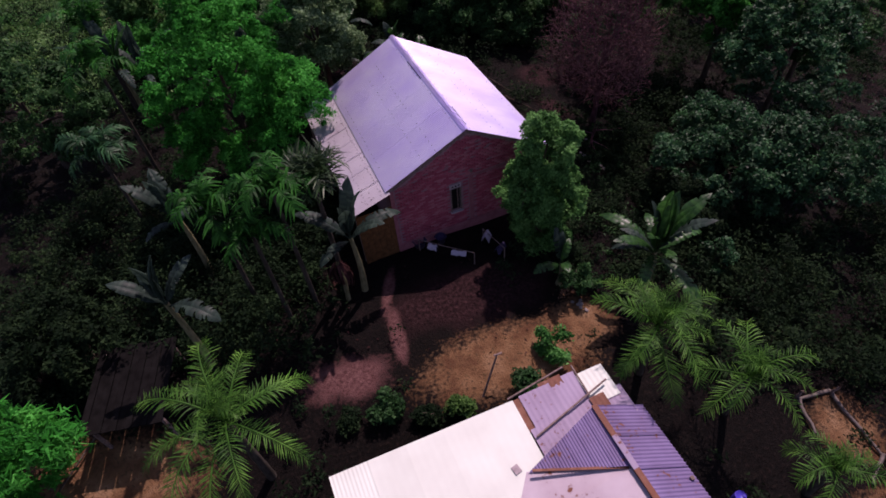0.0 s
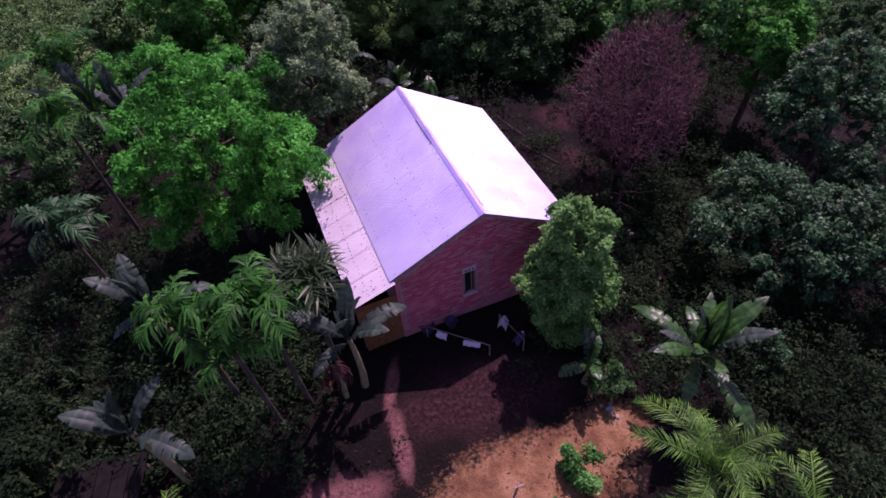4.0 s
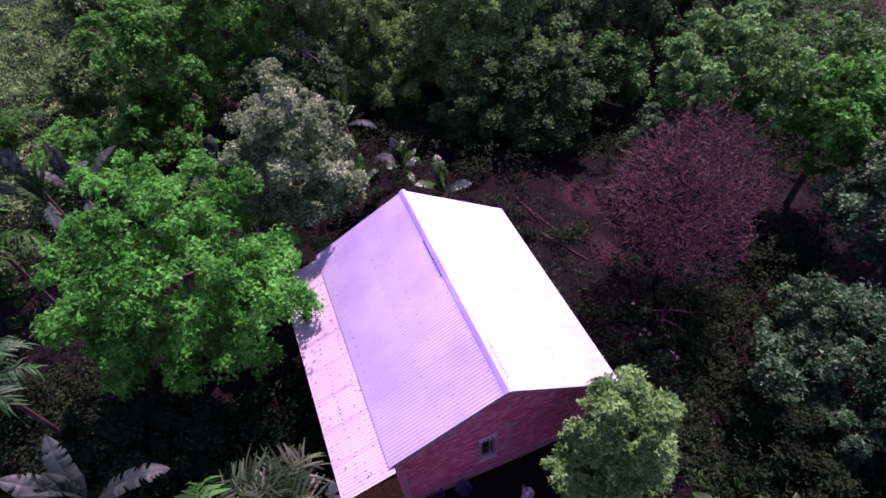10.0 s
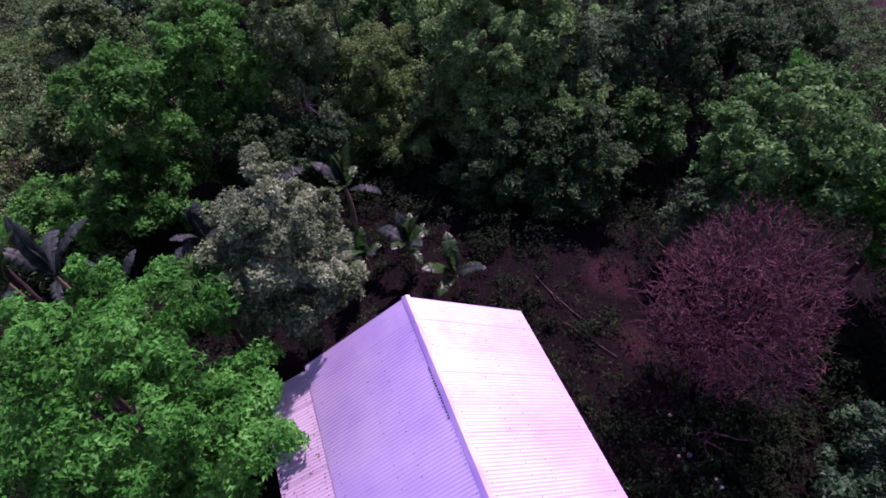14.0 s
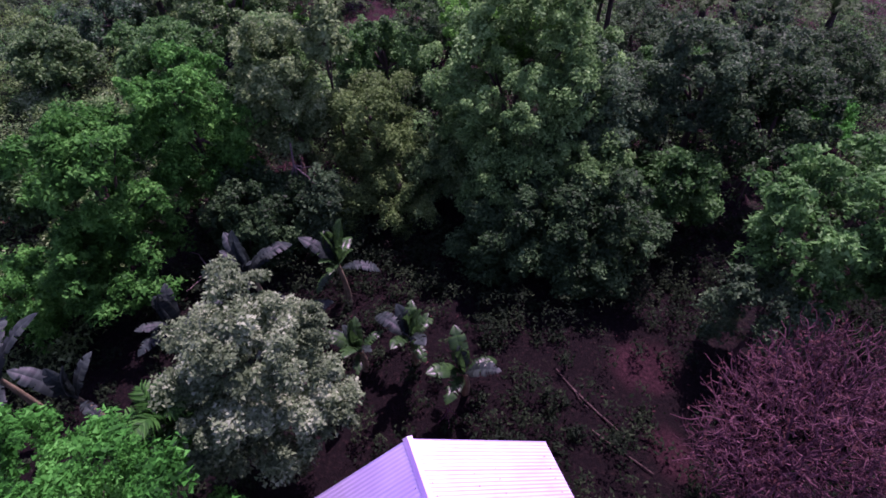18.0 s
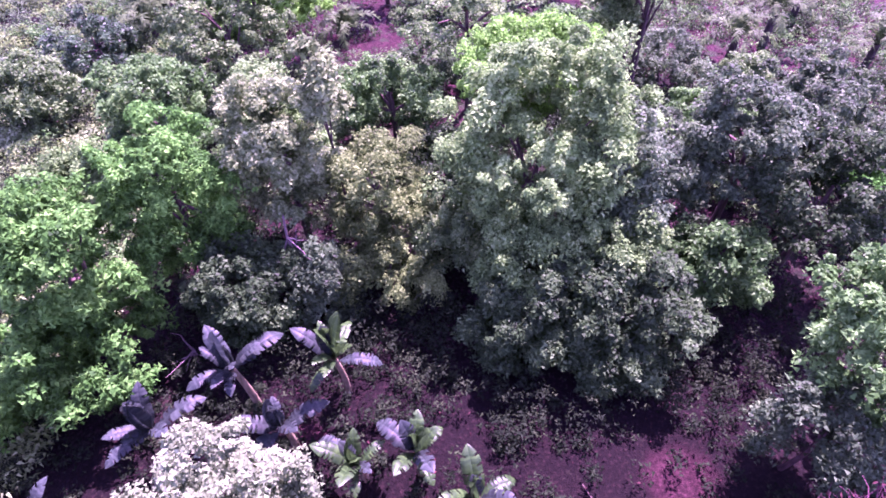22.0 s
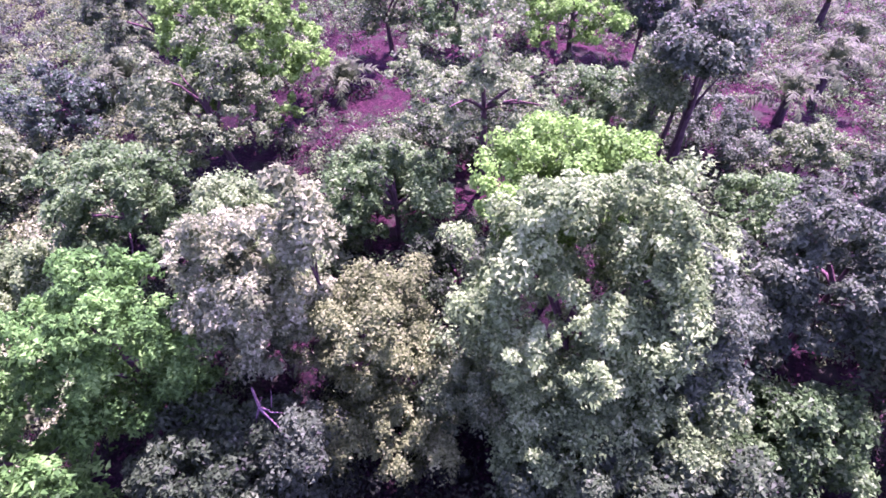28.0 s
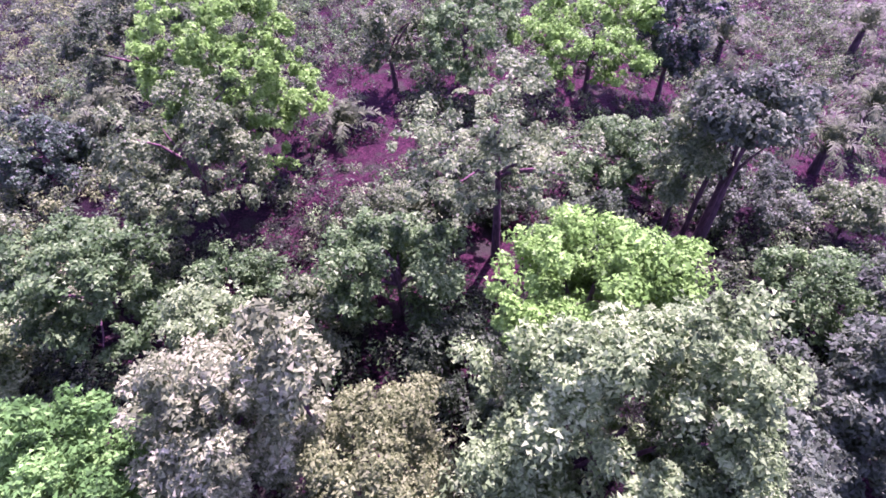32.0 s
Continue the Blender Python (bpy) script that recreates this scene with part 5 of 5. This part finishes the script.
def make_rail(a, b, h):
    """A low drying rail on two forked stakes."""
    ob = thing("drying_rail", pose(*a), "low drying rail of thin poles", "rail")
    way = Vector(b) - Vector(a)
    for p in (Vector((0, 0, 0)), way):
        v, f = tube(np.array([p + Vector((0, 0, -0.1)), p + Vector((0, 0, h * 0.5)), p + Vector((0, 0, h))]), [0.025, 0.022, 0.02], 6)
        child("stake", mesh_of("stake", v, f, WOOD, True), ob)
    v, f = tube(np.array([Vector((0, 0, h - 0.01)), way * 0.5 + Vector((0, 0, h - 0.03)), way + Vector((0, 0, h - 0.01))]), [0.016] * 3, 6)
    child("bar", mesh_of("bar", v, f, WOOD, True), ob)


make_rail(g(-1.5, 13.75), g(0.5, 12.95), 0.62)
make_rail(g(0.9, 14.1), g(1.6, 13.1), 0.68)


def make_tub(x, y, r, h, label):
    ob = thing("tub", pose(*g(x, y)), label, "tub")
    bm = bmesh.new()
    n = 18
    rows = [[bm.verts.new((q * math.cos(6.2832 * k / n), q * math.sin(6.2832 * k / n), z)) for k in range(n)] for q, z in ((r * 0.8, 0), (r, h), (r * 1.06, h), (r * 1.06, h - 0.02), (r * 0.97, h - 0.01), (r * 0.78, 0.03))]
    for a, b in zip(rows, rows[1:]):
        for k in range(n):
            bm.faces.new((a[k], a[(k + 1) % n], b[(k + 1) % n], b[k]))
    bm.faces.new(rows[0][::-1])
    bm.faces.new(rows[-1])
    part("bowl", bm, DARKCLOTH, ob, "", True)
    for side in (-1, 1):
        part("handle", box(bmesh.new(), (0.03, 0.12, 0.02), (side * r * 1.1, 0, h - 0.03), 0, 0.006), DARKCLOTH, ob)


make_tub(-1.5, 14.0, 0.24, 0.3, "dark washing tub against the brick wall")
make_tub(-0.7, 14.15, 0.2, 0.28, "small dark washing tub against the wall")

# small shrubs round the yard
for k, (x, y, r, kind, what) in enumerate(((2.8, 9.2, 0.5, "green", "small leafy shrub on the sandy yard"), (-2.5, 7.5, 0.36, "dark", "low leafy plant beside the shed"), (-1.3, 7.2, 0.2, "weeds", "low weeds beside the shed"),
                                           (-3.7, 7.2, 0.2, "weeds", "low weeds at the path"), (1.7, 8.0, 0.32, "dark", "dark shrub behind the shed"), (-0.3, 7.4, 0.28, "olive", "dry weeds behind the shed"),
                                           (4.0, 11.9, 0.6, "dark", "dark shrub under the slender tree"), (9.4, 13.0, 0.7, "teal", "bluish shrub beside the banana plant"))):
    tree("shrub", what, x, y, float(ground(x, y)) + r * 0.8, (r, r, r * 0.9), kind, 401 + k, category="shrub", trunk=0.03, limbs=2, clumps=12, per=70, leaf=0.14, dome=0.2)


# dead banana leaves hanging under the path's banana plant
def make_dead_skirt(x, y, z):
    ob = thing("dead_leaves", pose(x, y, float(ground(x, y))), "brown dead banana leaves hanging in shreds", "dead leaves")
    rng = np.random.default_rng(4)
    h = z - float(ground(x, y))
    v, f = tube(np.array([[0, 0, 0], [0.05, 0, h * 0.5], [0, 0, h]]), [0.09, 0.08, 0.05], 7)
    child("stem", mesh_of("stem", v, f, STEM, True), ob)
    for k in range(18):
        a = rng.uniform(0, 6.28)
        q = np.linspace(0, 1, 6)
        out = 0.1 + 0.3 * np.sin(q * 2.4)
        line = np.stack([np.cos(a) * out, np.sin(a) * out, h - q * rng.uniform(0.7, 1.4)], 1)
        side = np.array([-math.sin(a), math.cos(a), 0]) * 0.05
        v = np.concatenate([line - side, line + side * rng.uniform(0.4, 1)])
        f = np.array([[i, i + 1, i + 7, i + 6] for i in range(5)])
        child("shred", mesh_of("shred", v, f, LEAF["dry"]), ob)


make_dead_skirt(-4.05, 11.75, 1.9)


# ---- window, lintel and bricks of the house front ----
def make_front():
    y = -0.03
    win = child("window", None, house, None, "narrow dark window with wooden jambs")
    part("pane", box(bmesh.new(), (0.36, 0.012, 1.04), (-0.51, y + 0.07, 1.53)), VOID, win, "dark glass pane")
    for x in (-0.70, -0.32):
        part("jamb", box(bmesh.new(), (0.038, 0.16, 1.12), (x, y + 0.02, 1.53), 0, 0.006), WOOD, win)
    part("mullion", box(bmesh.new(), (0.03, 0.05, 1.04), (-0.42, y + 0.04, 1.53), 0, 0.004), WOOD, win)
    part("sill", box(bmesh.new(), (0.50, 0.20, 0.05), (-0.51, y - 0.01, 0.96), 0, 0.008), CONCRETE, win)
    lintel = part("lintel", box(bmesh.new(), (0.46, 0.05, 0.20), (-0.51, y - 0.012, 2.19), 0, 0.008), CONCRETE, house, "pale concrete lintel with round vents")
    for k in range(3):
        bm = bmesh.new()
        bmesh.ops.create_cone(bm, cap_ends=True, segments=14, radius1=0.035, radius2=0.035, depth=0.02, matrix=Matrix.Translation((-0.63 + 0.12 * k, y - 0.04, 2.20)) @ Matrix.Rotation(radians(90), 4, "X"))
        part("vent_hole", bm, VOID, lintel, "round dark vent")
    part("plinth", box(bmesh.new(), (5.82, 0.08, 0.62), (0, y - 0.03, -0.03), 0, 0.012), RENDER, house, "reddish cement plinth")
    part("tie_beam", box(bmesh.new(), (2.85, 0.03, 0.08), (1.40, y - 0.004, 2.42), 0, 0.008), RENDER, house, "rough cement tie beam")
    part("column", box(bmesh.new(), (0.17, 0.04, 2.1), (0.12, y - 0.006, 1.33), 0, 0.008), RENDER, house, "reddish cement column")
    part("corner_column", box(bmesh.new(), (0.14, 0.20, 3.0), (-2.87, y + 0.05, 1.42), 0, 0.008), RENDER, house, "reddish cement corner column")
    part("meter_bracket", box(bmesh.new(), (0.10, 0.06, 0.12), (0.12, y - 0.04, 2.66), 0, 0.01), WOOD, house, "small dark bracket")

    rng = random.Random(9)
    bm = bmesh.new()
    box(bm, (0.198, 0.03, 0.064))
    whole = bpy.data.meshes.new("brick")
    bm.to_mesh(whole)
    bm.free()
    whole.materials.append(BRICK)
    spots = []
    for row in range(54):
        z = 0.32 + row * 0.077
        for k in range(-15, 16):
            x = k * 0.211 + (0.105 if row % 2 else 0)
            if abs(x) > 2.70 or z > RIDGE - 0.16 - (RIDGE - EAVE) * (abs(x) + 0.1) / 2.88 * 0.98:
                continue
            if -0.84 < x < -0.18 and 0.88 < z < 2.34 or -0.07 < x < 0.31 and z < 2.42 or x > -0.05 and 2.33 < z < 2.51:
                continue
            if z > 2.4 and rng.random() < 0.05:
                continue
            spots.append((abs(x + 0.9) + abs(z - 1.7), x, z))
    spots.sort()
    wall = part("brickwork", box(box(bmesh.new(), (1.9, 0.01, 2.0), (-1.72, y + 0.03, 1.3)), (2.3, 0.01, 2.0), (1.5, y + 0.03, 1.3)), MORTAR, house, "brick courses with rough joints")
    for _, x, z in spots[:300]:
        child("brick", whole, wall, pose(x, y - 0.002 - rng.uniform(0, 0.008), z, rng.uniform(-1, 1), rng.uniform(-1.2, 1.2), rng.uniform(-1, 1)))
    base = np.array([v.co[:] for v in whole.vertices])
    faces = np.array([p.vertices[:] for p in whole.polygons])
    pieces = []
    for _, x, z in spots[300:]:
        jut = rng.uniform(0, 0.01) + (rng.uniform(0, 0.012) if z > 2.4 else 0)
        pieces.append((base * [rng.uniform(0.93, 1), 1, rng.uniform(0.9, 1.02)] + [x, y - 0.002 - jut, z + rng.uniform(-0.004, 0.004)], faces))
    v, f = merged(pieces)
    tagged(child("bricks", mesh_of("bricks", v, f, BRICK), wall), kind="stuff")
    # mortar smears on the gable
    for k in range(26):
        x, z = rng.uniform(-2.2, 2.4), rng.uniform(2.5, 3.9)
        if z < RIDGE - 0.35 - (RIDGE - EAVE) * abs(x) / 2.88:
            part("mortar_smear", box(bmesh.new(), (rng.uniform(0.06, 0.2), 0.012, rng.uniform(0.02, 0.05)), (x, y - 0.022, z), 0, 0.004), MORTAR, wall)


make_front()


def make_roof_debris():
    """Dead leaves and twigs lying on the lean-to roof and along the ridge."""
    rng = np.random.default_rng(21)
    n = 70
    u = rng.uniform(-4.25, -3.1, n)
    v = rng.uniform(0.0, 6.7, n)
    z = 2.50 + (u + 4.32) / 1.39 * 0.45 + 0.03
    at = np.stack([u, v, z], 1)
    a, b = leaves(rng, at, rng.normal(size=(n, 3)) * 0.3 + [0, 0, 1], 0.055 * rng.uniform(0.5, 1.4, n), 0.5)
    ob = new("roof_debris", mesh_of("roof_debris", a, b, LEAF["dry"]))
    ob.matrix_basis = HOUSE
    tagged(ob, "dead leaves lying on the lean-to roof", "leaf litter", kind="stuff")


make_roof_debris()


def make_screws():
    """Dark screw heads: rows over the lean-to and the main slopes, close-set along parts of the ridge."""
    rng = np.random.default_rng(9)
    spots = []
    for u in (-4.22, -3.75, -3.2):
        for v in np.arange(0.0, 6.8, 0.17):
            spots.append((u + rng.normal() * 0.02, v + rng.normal() * 0.02, 2.50 + (u + 4.32) / 1.39 * 0.45, 0.011))
    for side in (-1, 1):
        for q in (0.06, 0.36, 0.52, 0.93):
            for v in np.arange(0.1, 6.3, 0.27):
                if rng.random() < 0.75:
                    spots.append((side * 3.05 * q, v + rng.normal() * 0.02, RIDGE - (RIDGE - EAVE) * q, 0.009))
    for v0, v1 in ((3.6, 5.0), (0.3, 1.4)):
        for v in np.arange(v0, v1, 0.075):
            spots.append((-0.14 if v0 > 3 else 0.14, v + rng.normal() * 0.008, RIDGE - 0.06, 0.016))
    vs, fs = [], []
    for u, v, z, r in spots:
        k = len(vs)
        vs += [(u + r * math.cos(a), v + r * math.sin(a), z + h) for h in (0.0, 0.026) for a in (0, 1.05, 2.09, 3.14, 4.19, 5.24)]
        fs += [[k + j, k + (j + 1) % 6, k + 6 + (j + 1) % 6, k + 6 + j] for j in range(6)]
        fs += [[k + 6, k + 7, k + 8, k + 9], [k + 6, k + 9, k + 10, k + 11]]
    screws = child("screws", mesh_of("screws", np.array(vs), np.array(fs), DARKWALL), house, None, "dark screw heads")
    tagged(screws, "dark screw heads", kind="stuff")


make_screws()
